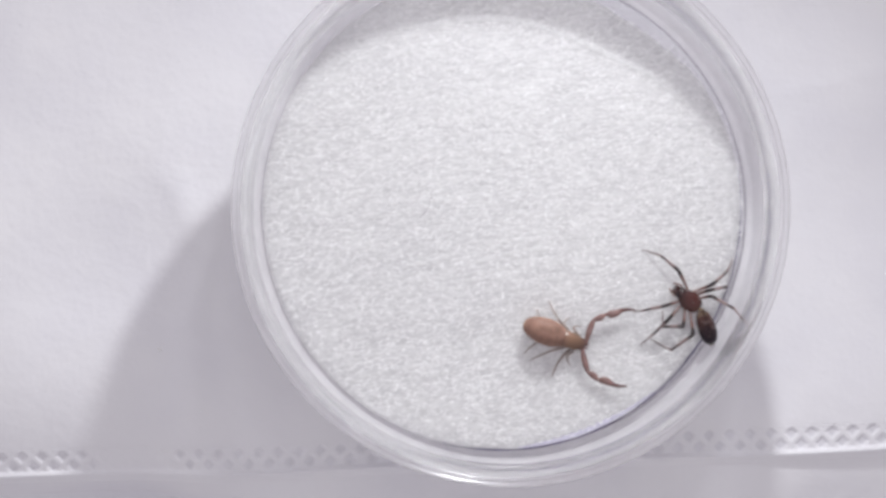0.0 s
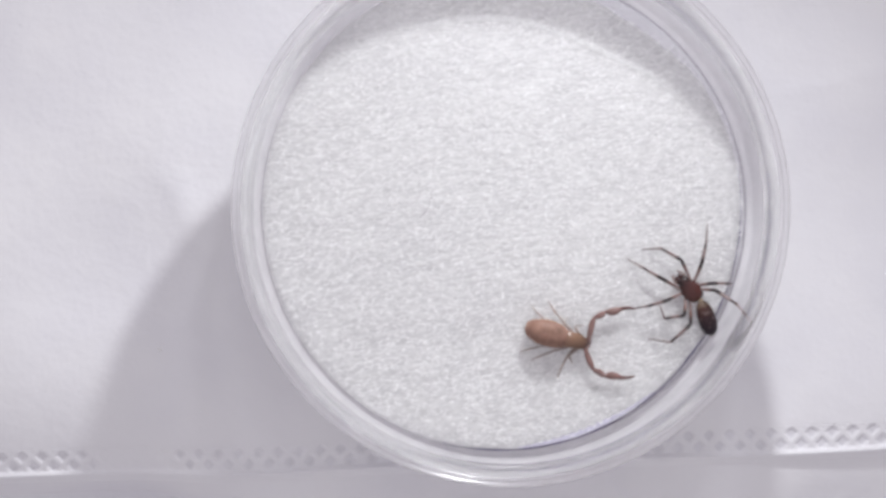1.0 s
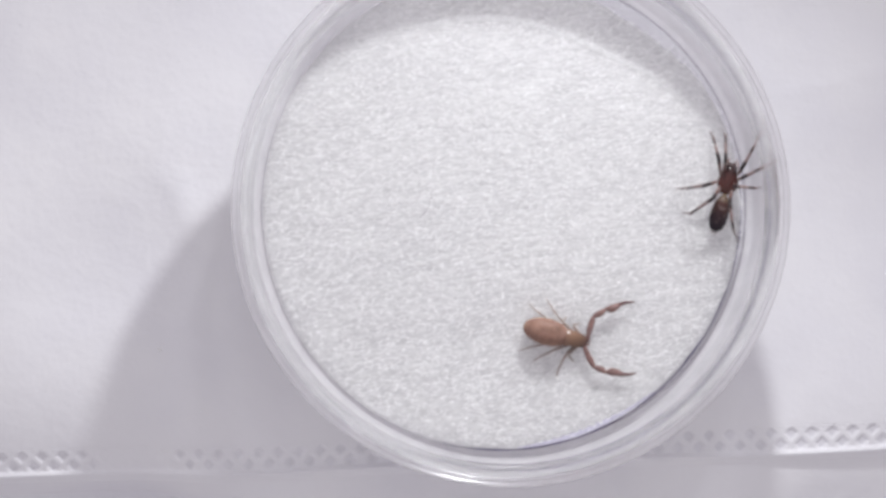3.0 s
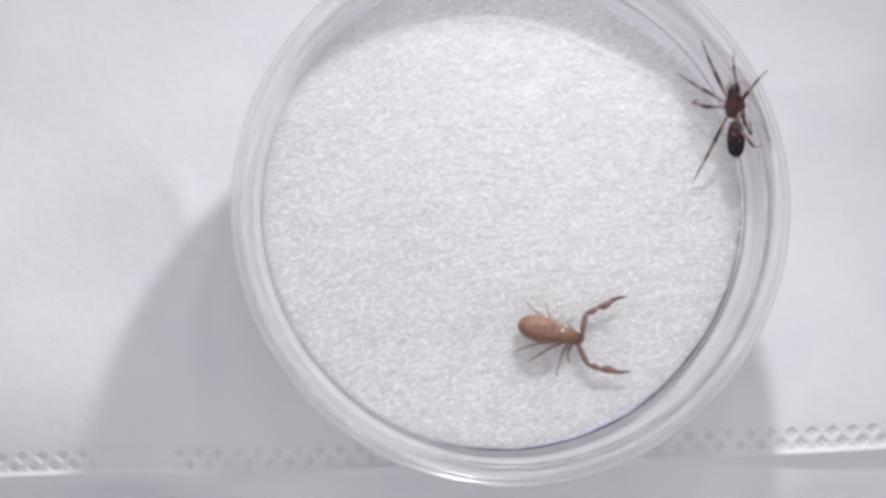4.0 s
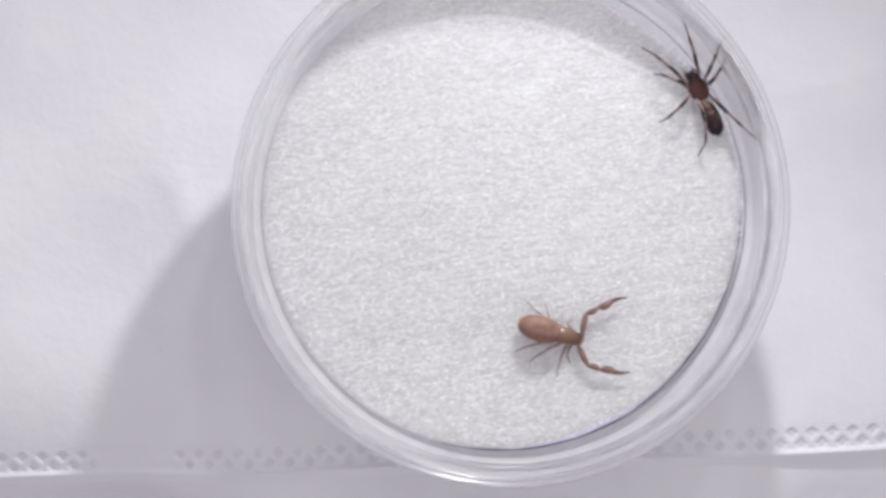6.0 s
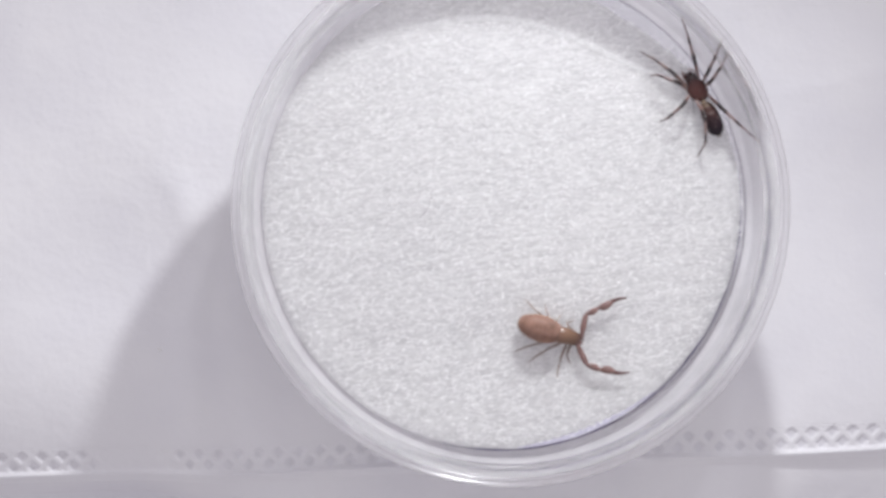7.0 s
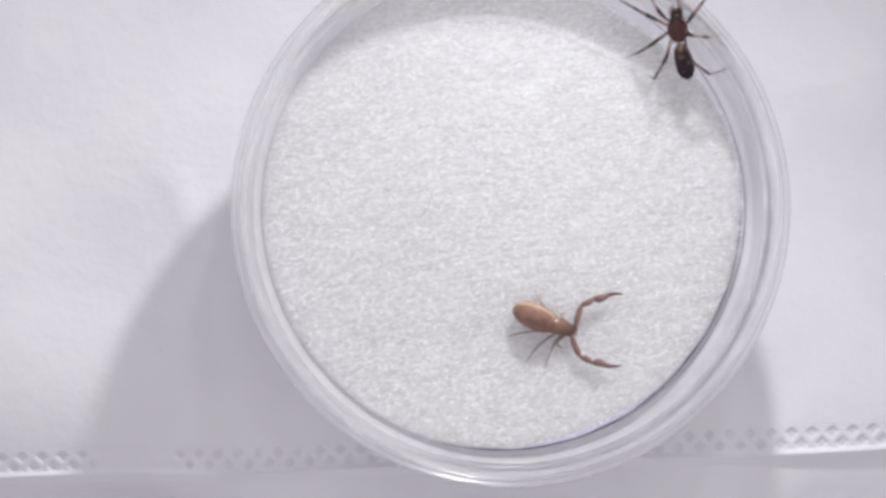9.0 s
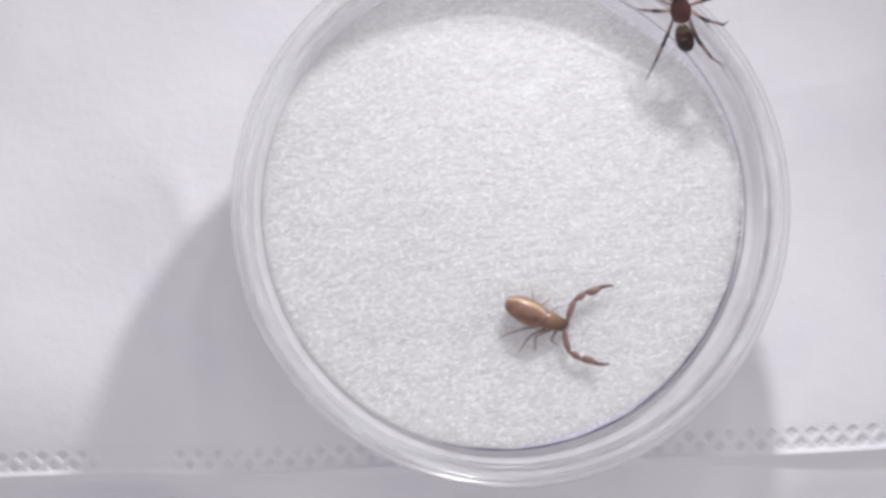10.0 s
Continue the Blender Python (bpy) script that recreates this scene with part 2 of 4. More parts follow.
def petri_dish():
    """A shallow bowl on a foot ring: flat floor, flared wall, thick rolled rim."""
    dish = new("petri_dish")
    dish.location = (DISH[0] * MM, DISH[1] * MM, 0)
    tagged(dish, "small round clear plastic dish standing on the white cloth", "petri dish")
    floor = [(0.001, 6.5), (16.6, 6.5), (16.6, 5.8), (0.001, 5.8)]
    v, f = rings(floor, 160)
    part("floor_plate", mesh_of("floor_plate", v, f, M_THIN), dish)
    foot = [(14.6, 5.75), (14.6, 0.3), (14.75, 0.05), (15.0, 0.05), (15.12, 0.3), (15.2, 5.75)]
    v, f = rings(foot, 160, closed=True)
    part("foot_ring", mesh_of("foot_ring", v, f, M_THIN), dish)
    wall = [(16.62, 5.8), (16.62, 6.5), (16.82, 6.52), (16.97, 6.60), (17.08, 6.8), (17.13, 7.5), (17.20, 7.95), (17.30, 8.40), (17.37, 8.68), (17.39, 8.74), (17.42, 8.77), (17.44, 8.85), (17.50, 9.4), (17.58, 10.2),
            (17.72, 10.75), (17.82, 10.96), (17.92, 11.0), (18.01, 10.90), (18.07, 10.85), (18.13, 10.91), (18.22, 11.04), (18.32, 11.02), (18.42, 10.86), (18.49, 10.55), (18.50, 10.15),
            (18.38, 9.85), (18.2, 9.6), (17.98, 9.2), (17.80, 8.0), (17.55, 6.5), (17.35, 5.9), (17.1, 5.8)]
    v, f = rings(wall, 240, closed=True)
    wall = part("wall", mesh_of("wall", v, f, M_PLASTIC), dish)
    # the thick rolled rim and upper wall bend more light, set to deepen the cast shadow
    wall.data.materials.append(M_RIM)
    for poly in wall.data.polygons:
        poly.material_index = int(poly.center.z > 8.3 * MM)
    return dish


def curl(y):
    """How far the sheet has curled up towards its lower edge."""
    return 0.009 * min(0.0, y + 8.5) ** 2


def paper_disc():
    disc = new("paper_disc")
    disc.location = (PAPER[0] * MM, PAPER[1] * MM, 6.5 * MM)
    tagged(disc, "round white fibrous paper with a violet ink edge in the dish", "paper")
    rng = np.random.default_rng(4)
    wob = rng.normal(0, 0.018, 720)
    wob = (wob + np.roll(wob, 1) + np.roll(wob, 2)) / 2
    nr, na = 110, 720
    verts, faces = [], []
    for i in range(nr + 1):
        r = 16.52 * i / nr
        for k in range(na):
            a = 2 * math.pi * k / na
            edge = (i / nr) ** 30
            deg = math.degrees(a)
            # cut short and frayed on one side
            short = math.exp(-((deg - 58) / 22) ** 2)
            rr = r * (1 - 0.058 * short) + edge * wob[k] * (1 + 2.5 * short)
            x, y = rr * math.cos(a), rr * math.sin(a)
            # low ridge stands in for the bright arc of light thrown by the rim
            on = min(1, max(0, (deg - 18) / 14)) * min(1, max(0, (128 - deg) / 20)) if deg < 180 else 0
            z = 0.5 + 0.12 * on * math.exp(-((r - 13.15 - 1.3 * ((deg - 88) / 50) ** 2) / 0.18) ** 2) + 0.02 * math.sin(x * 1.1 + 0.4 * y) * math.sin(y * 1.7)
            verts.append((x, y, z - 0.06 * edge + curl(y)))
    for i in range(nr):
        for k in range(na):
            w = (k + 1) % na
            faces.append((i * na + k, (i + 1) * na + k, (i + 1) * na + w, i * na + w))
    low = len(verts)
    for k in range(na):
        x, y, z = verts[nr * na + k]
        verts.append((x, y, 0.02))
    for k in range(na):
        w = (k + 1) % na
        faces.append((nr * na + k, low + k, low + w, nr * na + w))
    part("sheet", mesh_of("sheet", verts, faces, M_PAPER), disc)
    # the pen line along which it was cut
    verts, faces = [], []
    n = 240
    for i in range(n + 1):
        a = radians(8 - 112 * i / n)
        wide = 0.065 + 0.035 * math.sin(i * 0.21) + 0.03 * math.sin(i * 0.07 + 1)
        wide *= min(1, i / 25, (n - i) / 25 + 0.1)
        for r, z in ((16.54 - wide, 0.475), (16.58, 0.470), (16.58, 0.30)):
            verts.append((r * math.cos(a), r * math.sin(a), z + curl(r * math.sin(a))))
    for i in range(n):
        for q in range(2):
            faces.append((i * 3 + q, i * 3 + q + 1, i * 3 + q + 4, i * 3 + q + 3))
    part("ink_line", mesh_of("ink_line", verts, faces, M_INK), disc, "dark violet pen line along the cut edge")
    # where the ink has bled into the sheet
    verts, faces = [], []
    n = 60
    for i in range(n + 1):
        s = i / n
        a = radians(-50 - 36 * s)
        wide = 0.06 + 0.34 * math.sin(math.pi * s) ** 0.7 * (0.8 + 0.2 * math.sin(i * 1.7))
        for r in (16.45 - wide, 16.45):
            verts.append((r * math.cos(a), r * math.sin(a), 0.5 + 0.035 + curl(r * math.sin(a))))
    for i in range(n):
        faces.append((i * 2, i * 2 + 1, i * 2 + 3, i * 2 + 2))
    part("ink_bleed", mesh_of("ink_bleed", verts, faces, M_WASH), disc, "pale violet ink bleed beside the pen line")
    # loose surface fibres
    pieces = []
    for i in range(9000):
        r, a = 16.3 * math.sqrt(rng.random()), rng.random() * 6.283
        r *= 1 - 0.05 * math.exp(-((math.degrees(a) - 58) / 22) ** 2)
        x, y = r * math.cos(a), r * math.sin(a)
        d = radians(rng.normal(7, 14) if rng.random() < 0.8 else rng.uniform(-90, 90))
        # a few long loose fibres; many short, thicker bundle ends whitened to imitate glints
        ln, thick = (rng.uniform(0.3, 1.1), 0.013) if i < 1300 else (rng.uniform(0.06, 0.30), rng.uniform(0.014, 0.030))
        ln = min(ln, max(0.0, 16.45 - r) + 0.05)
        bend = rng.normal(0, 0.12)
        path = []
        for s in (0, 0.5, 1):
            aa = d + bend * s
            path.append((x + ln * s * math.cos(aa), y + ln * s * math.sin(aa), 0.518 + curl(y + ln * s * math.sin(aa)) + 0.03 * math.sin(math.pi * s) + rng.uniform(0, 0.015), thick))
        pieces.append(limb(path, 4))
    # short fibres that stand out over the frayed edge
    for i in range(260):
        deg = rng.uniform(-12, 96)
        a = radians(deg)
        r = 16.50 * (1 - 0.058 * math.exp(-((deg - 58) / 22) ** 2)) - 0.12
        x, y = r * math.cos(a), r * math.sin(a)
        d = a + rng.normal(0, 0.5)
        ln = rng.uniform(0.12, 0.36)
        pieces.append(limb([(x + ln * q * math.cos(d), y + ln * q * math.sin(d), 0.47 + 0.05 * q * rng.random(), 0.022) for q in (0, 0.5, 1)], 4))
    v, f = joined(*pieces)
    fib = part("fuzz", mesh_of("fuzz", v, f, M_FIBRE), disc, "fine white fibres on the paper")
    tagged(fib, kind="stuff")
    return disc


def hair():
    path = []
    for i in range(13):
        s = i / 12
        path.append((-1.75 + 0.95 * s + 0.18 * math.sin(s * 3), 2.1 + 1.75 * s - 0.2 * math.sin(s * 4), 7.05 + 0.03 * math.sin(s * 9), 0.022 - 0.008 * s))
    v, f = limb(path, 6)
    ob = new("hair", mesh_of("hair", v, f, M_HAIR))
    return tagged(ob, "short thin grey hair lying on the white paper", "hair")


def lint():
    rng = np.random.default_rng(9)
    pieces = []
    for _ in range(9):
        d, ln = rng.uniform(0, 6.28), rng.uniform(0.12, 0.26)
        c, q = math.cos(d), math.sin(d)
        pieces.append(limb([(-ln * c * 0.5, -ln * q * 0.5, 0.03, 0.025), (rng.normal(0, 0.03), rng.normal(0, 0.03), 0.09, 0.035), (ln * c * 0.5, ln * q * 0.5, 0.04, 0.02)], 5))
    v, f = joined(*pieces)
    ob = new("lint", mesh_of("lint", v, f, M_FIBRE))
    ob.location = (-21.2 * MM, -7.5 * MM, -0.06 * MM)
    return tagged(ob, "tiny white lint speck on the cloth mask", "lint")


# ---- the two animals ----
M_CARAPACE = banded("red_brown_carapace", [(0.0, (0.080, 0.030, 0.023)), (0.25, (0.075, 0.023, 0.020)), (0.50, (0.068, 0.022, 0.020)), (0.72, (0.048, 0.017, 0.017)), (0.90, (0.028, 0.012, 0.013))], 2.0, 0.26, -1.0)
M_CHELICERA = plain("dark_chelicera", (0.045, 0.018, 0.018), 0.35, 0.2)
M_EYE = plain("black_eye", (0.008, 0.007, 0.008), 0.12, 0.1)
M_PEDICEL = plain("pale_pedicel", (0.55, 0.44, 0.30), 0.5)
M_SPINNERET = plain("grey_spinneret", (0.20, 0.15, 0.13), 0.6)
M_PALP = plain("spider_palp", (0.20, 0.12, 0.10), 0.5)
M_SCORPION = plain("brown_abdomen_plate", (0.258, 0.150, 0.118), 0.46, 0.30, 1300, 0.1, 0.4, 0.18)
M_MEMBRANE = plain("pale_side_membrane", (0.46, 0.33, 0.23), 0.26, 0.10, 1500, 0.2)
M_PROSOMA = banded("olive_brown_head_shield", [(0.0, (0.24, 0.136, 0.102)), (0.35, (0.205, 0.116, 0.076)), (0.70, (0.145, 0.080, 0.052)), (0.95, (0.090, 0.046, 0.038))], 1.7, 0.30, -1.66)
M_CLAW = plain("reddish_claw_arm", (0.20, 0.120, 0.112), 0.42, 0.25, 2200, 0.1, 0.4)
M_FINGER = plain("dark_red_finger", (0.12, 0.060, 0.058), 0.32, 0.2)
M_THIN_LEG = plain("pale_thin_leg", (0.30, 0.245, 0.225), 0.5, 0.2, 2000, 0.2)

SPIDER_LEGS = {"1": (1.62, 1.56, 1.40), "2": (1.50, 1.46, 1.32), "3": (1.40, 1.36, 1.20), "4": (1.86, 1.82, 1.65)}
SPIDER_HIPS = {"1": (0.34, 0.44), "2": (0.10, 0.52), "3": (-0.16, 0.52), "4": (-0.44, 0.40)}
# how the knees lean while it grapples: forward, outward, upward
SPIDER_BEND = {"L1": (0.1, 0.1, 1.0), "L2": (0.0, 0.2, 1.0), "L3": (-1.2, 0.7, 0.7), "L4": (-1.4, 0.0, 0.6),
               "R1": (0.3, 1.0, 0.6), "R2": (-0.5, 0.0, 1.0), "R3": (0.2, 0.0, 1.0), "R4": (0.35, 0.4, 0.9)}
SCORPION_LEGS = {"1": (0.85, 0.85), "2": (1.35, 1.35), "3": (1.45, 1.45), "4": (1.60, 1.65)}
SCORPION_HIPS = {"1": (-0.45, 0.42), "2": (-0.75, 0.48), "3": (-1.10, 0.50), "4": (-1.45, 0.48)}


def blob(stations, around=20, shift=0.0):
    """A closed body along x through (x, half width, half height, z) stations."""
    verts, faces = [], []
    for x, w, h, z in stations:
        for k in range(around):
            a = 2 * math.pi * k / around + shift
            verts.append((x, w * math.cos(a), z + h * math.sin(a)))
    for i in range(len(stations) - 1):
        for k in range(around):
            q = (k + 1) % around
            faces.append((i * around + k, (i + 1) * around + k, (i + 1) * around + q, i * around + q))
    faces.append(tuple(range(around)))
    faces.append(tuple(reversed(range((len(stations) - 1) * around, len(stations) * around))))
    return verts, faces


def oval(x0, x1, w, h, z, n=16, power=2.0, lean=0.0):
    """Stations of a rounded body from x0 to x1; lean moves its widest place."""
    out = []
    for i in range(n + 1):
        s = -math.cos(math.pi * i / n)
        e = max(0.0, 1 - abs(s) ** power) ** (1 / power)
        e = max(e, 0.02) * (1 + lean * s)
        out.append(((x0 + x1) / 2 + (x1 - x0) / 2 * s, w * e, h * e, z))
    return out


def spider():
    s = new("spider")
    tagged(s, "dark red-brown spider with banded legs and black abdomen", "spider")
    # carapace: broad behind, narrower raised head
    st = []
    for x, w, h, z in ((-1.00, 0.20, 0.10, 0), (-0.97, 0.34, 0.18, 0), (-0.85, 0.50, 0.27, 0.02), (-0.60, 0.62, 0.36, 0.04), (-0.30, 0.70, 0.43, 0.05), (0, 0.69, 0.46, 0.06),
                       (0.25, 0.60, 0.45, 0.07), (0.45, 0.47, 0.41, 0.08), (0.60, 0.42, 0.39, 0.08), (0.80, 0.40, 0.36, 0.07), (0.93, 0.34, 0.29, 0.05), (0.99, 0.26, 0.17, 0.03)):
        st.append((x, w, h, z))
    carapace = part("carapace", mesh_of("carapace", *blob(st, 24), M_CARAPACE), s, "glossy dark red-brown head shield")
    eye = mesh_of("eye", *blob(oval(-0.06, 0.06, 0.06, 0.06, 0, 6), 8), M_EYE)
    for x, y, z in ((0.86, 0.10, 0.34), (0.86, -0.10, 0.34), (0.78, 0.25, 0.35), (0.78, -0.25, 0.35), (0.60, 0.20, 0.46), (0.60, -0.20, 0.46)):
        part("eye", eye, carapace).location = (x * MM, y * MM, z * MM)
    # fovea ridge: a shallow dark groove bar on the back
    v, f = limb([(-0.42, 0, 0.45, 0.02), (-0.30, 0, 0.468, 0.03), (-0.15, 0, 0.490, 0.02)], 6)
    part("groove", mesh_of("groove", v, f, M_CHELICERA), carapace)
    for sgn in (1, -1):
        v, f = limb([(0.86, 0.16 * sgn, -0.02, 0.16), (1.02, 0.16 * sgn, -0.08, 0.17), (1.16, 0.13 * sgn, -0.22, 0.12), (1.2, 0.10 * sgn, -0.34, 0.03)], 10)
        part("chelicera", mesh_of("chelicera", v, f, M_CHELICERA), s)
        v, f = limb([(0.78, 0.34 * sgn, -0.08, 0.06), (1.0, 0.42 * sgn, 0.06, 0.06), (1.2, 0.36 * sgn, 0.02, 0.055), (1.38, 0.26 * sgn, -0.14, 0.07), (1.46, 0.22 * sgn, -0.26, 0.03)], 8)
        part("palp", mesh_of("palp", v, f, M_PALP), s, "short brown feeler beside the jaws")
    v, f = limb([(-0.90, 0, -0.05, 0.17), (-1.04, 0, -0.02, 0.15), (-1.18, 0, 0.0, 0.19)], 10)
    part("pedicel", mesh_of("pedicel", v, f, M_PEDICEL), s, "pale yellowish waist")
    m, n, l, p = nodes_of("black_brown_abdomen")
    tc = n.new("ShaderNodeTexCoord")
    sx = n.new("ShaderNodeSeparateXYZ")
    l.new(tc.outputs["Object"], sx.inputs[0])
    mr = n.new("ShaderNodeMapRange")
    mr.inputs["From Min"].default_value = -2.6 * MM
    mr.inputs["From Max"].default_value = 0
    add = n.new("ShaderNodeMath")
    add.operation = "MULTIPLY_ADD"
    add.inputs[1].default_value = 0.0009
    f1 = noise_of(n, l, tc.outputs["Object"], 1500, 3)
    l.new(f1, add.inputs[0])
    l.new(sx.outputs["X"], add.inputs[2])
    l.new(add.outputs[0], mr.inputs["Value"])
    ground = ramp_of(n, l, mr.outputs[0], [(0.05, (0.020, 0.013, 0.018)), (0.40, (0.018, 0.011, 0.018)), (0.66, (0.030, 0.016, 0.020)),
                                            (0.84, (0.055, 0.026, 0.024)), (0.97, (0.065, 0.030, 0.027)), (1.0, (0.12, 0.08, 0.06))])
    # small pale flecks, thickest towards the waist
    dots = n.new("ShaderNodeTexVoronoi")
    dots.inputs["Scale"].default_value = 2700
    l.new(tc.outputs["Object"], dots.inputs["Vector"])
    near = n.new("ShaderNodeMapRange")
    near.inputs["From Min"].default_value = 0.46
    near.inputs["From Max"].default_value = 0.20
    l.new(dots.outputs["Distance"], near.inputs["Value"])
    thick = n.new("ShaderNodeMapRange")
    thick.inputs["From Min"].default_value = 0.30
    thick.inputs["From Max"].default_value = 0.85
    thick.inputs["To Max"].default_value = 0.6
    l.new(mr.outputs[0], thick.inputs["Value"])
    share = n.new("ShaderNodeMath")
    share.operation = "MULTIPLY"
    l.new(near.outputs[0], share.inputs[0])
    l.new(thick.outputs[0], share.inputs[1])
    fleck = n.new("ShaderNodeMix")
    fleck.data_type = "RGBA"
    l.new(share.outputs[0], fleck.inputs[0])
    l.new(ground, fleck.inputs[6])
    fleck.inputs[7].default_value = (0.18, 0.135, 0.13, 1)
    l.new(fleck.outputs[2], p.inputs["Base Color"])
    l.new(bump_of(n, l, noise_of(n, l, tc.outputs["Object"], 7000, 3), 0.6, 0.00003), p.inputs["Normal"])
    p.inputs["Roughness"].default_value = 0.42
    p.inputs["Specular IOR Level"].default_value = 0.22
    ab = part("abdomen", mesh_of("abdomen", *blob(oval(-2.50, 0.0, 0.61, 0.50, 0.05, 20, 2.35, -0.07), 24), m), s, "black-brown oval abdomen with a paler front")
    ab.location = (-1.10 * MM, 0, 0.02 * MM)
    for y in (0.09, -0.09):
        v, f = limb([(-2.42, y, 0.03, 0.08), (-2.56, y, 0.02, 0.06), (-2.66, y * 1.2, 0.0, 0.02)], 6)
        part("spinneret", mesh_of("spinneret", v, f, M_SPINNERET), ab)
    dark, mid, pale, grey = (0.022, 0.012, 0.013), (0.23, 0.165, 0.16), (0.38, 0.28, 0.25), (0.28, 0.235, 0.235)
    femur, tibia, tarsus = {}, {}, {}
    for k, (a, b, c) in SPIDER_LEGS.items():
        ma = banded("leg_femur", [(0.0, pale), (0.35, mid), (0.66, (0.17, 0.09, 0.075)), (0.82, dark), (1.0, dark)], a)
        mb = banded("leg_tibia", [(0.0, dark), (0.16, dark), (0.32, mid), (0.62, mid), (0.80, dark), (1.0, (0.10, 0.055, 0.05))], b)
        mc = banded("leg_tarsus", [(0.0, mid), (0.3, grey), (0.45, (0.14, 0.10, 0.10)), (0.8, grey), (1.0, (0.25, 0.2, 0.2))], c)
        femur[k] = mesh_of("leg", *limb([(0, 0, 0, 0.10), (a * 0.15, 0, 0.01, 0.105), (a * 0.5, 0, 0.03, 0.11), (a * 0.85, 0, 0.02, 0.128), (a, 0, 0, 0.125)], 10), ma)
        tibia[k] = mesh_of("tibia", *limb([(-0.03, 0, 0, 0.12), (b * 0.15, 0, 0.015, 0.14), (b * 0.3, 0, 0.01, 0.115), (b * 0.6, 0, 0.01, 0.105), (b, 0, 0, 0.085)], 10), mb)
        tarsus[k] = mesh_of("tarsus", *limb([(-0.02, 0, 0, 0.085), (c * 0.3, 0, 0.01, 0.072), (c * 0.7, 0, 0, 0.055), (c * 0.95, 0, 0, 0.036), (c, 0, -0.01, 0.012)], 8), mc)
    legs = {}
    for sgn, side in ((1, "L"), (-1, "R")):
        for k in "1234":
            a = part("leg", femur[k], s, "banded red-brown leg")
            legs[side + k] = (a, part("tibia", tibia[k], a), part("tarsus", tarsus[k], a))
    return s, ab, legs


def pseudoscorpion():
    s = new("pseudoscorpion")
    tagged(s, "tan-brown pseudoscorpion with open claw arms on white paper", "pseudoscorpion")
    st = [(-1.66, 0.54, 0.42, 0.03), (-1.55, 0.60, 0.47, 0.03), (-1.2, 0.58, 0.46, 0.03), (-0.8, 0.53, 0.42, 0.03), (-0.45, 0.47, 0.35, 0.02), (-0.18, 0.43, 0.28, 0), (-0.03, 0.38, 0.20, -0.02), (0.05, 0.28, 0.13, -0.03)]
    shield = part("head_shield", mesh_of("head_shield", *blob(st, 24), M_PROSOMA), s, "shiny olive-brown head shield")
    eye = mesh_of("eye", *blob(oval(-0.05, 0.05, 0.05, 0.05, 0, 6), 8), M_EYE)
    for y in (0.36, -0.36):
        part("eye", eye, shield).location = (-0.35 * MM, y * MM, 0.18 * MM)
    for y in (0.13, -0.13):
        v, f = limb([(-0.12, y, 0.02, 0.12), (0.06, y, 0.0, 0.12), (0.16, y * 0.8, -0.03, 0.08), (0.23, y * 0.5, -0.06, 0.03)], 8)
        part("chelicera", mesh_of("chelicera", v, f, M_CLAW), s)
    # abdomen: pale membrane body with a row of back plates and belly plates
    def half(x):
        q = (x + 1.30) / 1.60
        e = max(0.0, 1 - abs(q) ** 2.1) ** (1 / 2.1)
        return e * (1 + 0.06 * q)
    body = []
    for i in range(25):
        x = 0.02 - 2.90 * i / 24
        e = max(half(x), 0.05)
        body.append((x, 0.92 * e, 0.82 * e, 0.0))
    ab = part("abdomen", mesh_of("abdomen", *blob(body, 28), M_MEMBRANE), s, "oval tan abdomen with pale side membrane")
    ab.location = (-1.58 * MM, 0, 0.06 * MM)
    for j in range(10):
        x0, x1 = 0.01 - 0.286 * j, 0.01 - 0.286 * (j + 1) + 0.012
        for name, mid, spread, mat in (("back_plate", 90, 79, M_SCORPION), ("belly_plate", 270, 82, M_SCORPION)):
            verts, faces = [], []
            xs = [x0 + 0.01, x0 - 0.03, (x0 + x1) / 2, x1 + 0.02, x1 - 0.005]
            ups = [0.017, 0.024, 0.028, 0.024, 0.017]
            n = 18
            for x, up in zip(xs, ups):
                e = max(half(x), 0.05)
                for k in range(n + 1):
                    a = radians(mid - spread + 2 * spread * k / n)
                    fall = up if 0 < k < n else -0.01
                    verts.append((x, (0.92 * e + fall) * math.cos(a), (0.82 * e + fall) * math.sin(a)))
            for i in range(len(xs) - 1):
                for k in range(n):
                    o = i * (n + 1) + k
                    faces.append((o, o + 1, o + n + 2, o + n + 1))
            part(name, mesh_of(name, verts, faces, mat), ab)
    palps = {}
    for sgn, side in ((1, "left"), (-1, "right")):
        v, f = limb([(-0.34, -0.10 * sgn, -0.02, 0.10), (-0.15, -0.03 * sgn, 0, 0.15), (0.08, 0, 0, 0.15), (0.40, 0.02 * sgn, 0, 0.205), (0.95, 0.03 * sgn, 0, 0.22), (1.25, 0.01 * sgn, 0, 0.18), (1.42, 0, 0, 0.12)], 12, 0.9)
        a = part("claw_arm", mesh_of("claw_arm", v, f, M_CLAW), s, "reddish brown claw-bearing arm")
        v, f = limb([(-0.06, 0, 0, 0.12), (0.12, 0.01 * sgn, 0, 0.15), (0.42, -0.03 * sgn, 0, 0.225), (0.70, -0.03 * sgn, 0, 0.21), (0.88, 0, 0, 0.12), (0.95, 0, 0, 0.10)], 12, 0.9)
        b = part("patella", mesh_of("patella", v, f, M_CLAW), a)
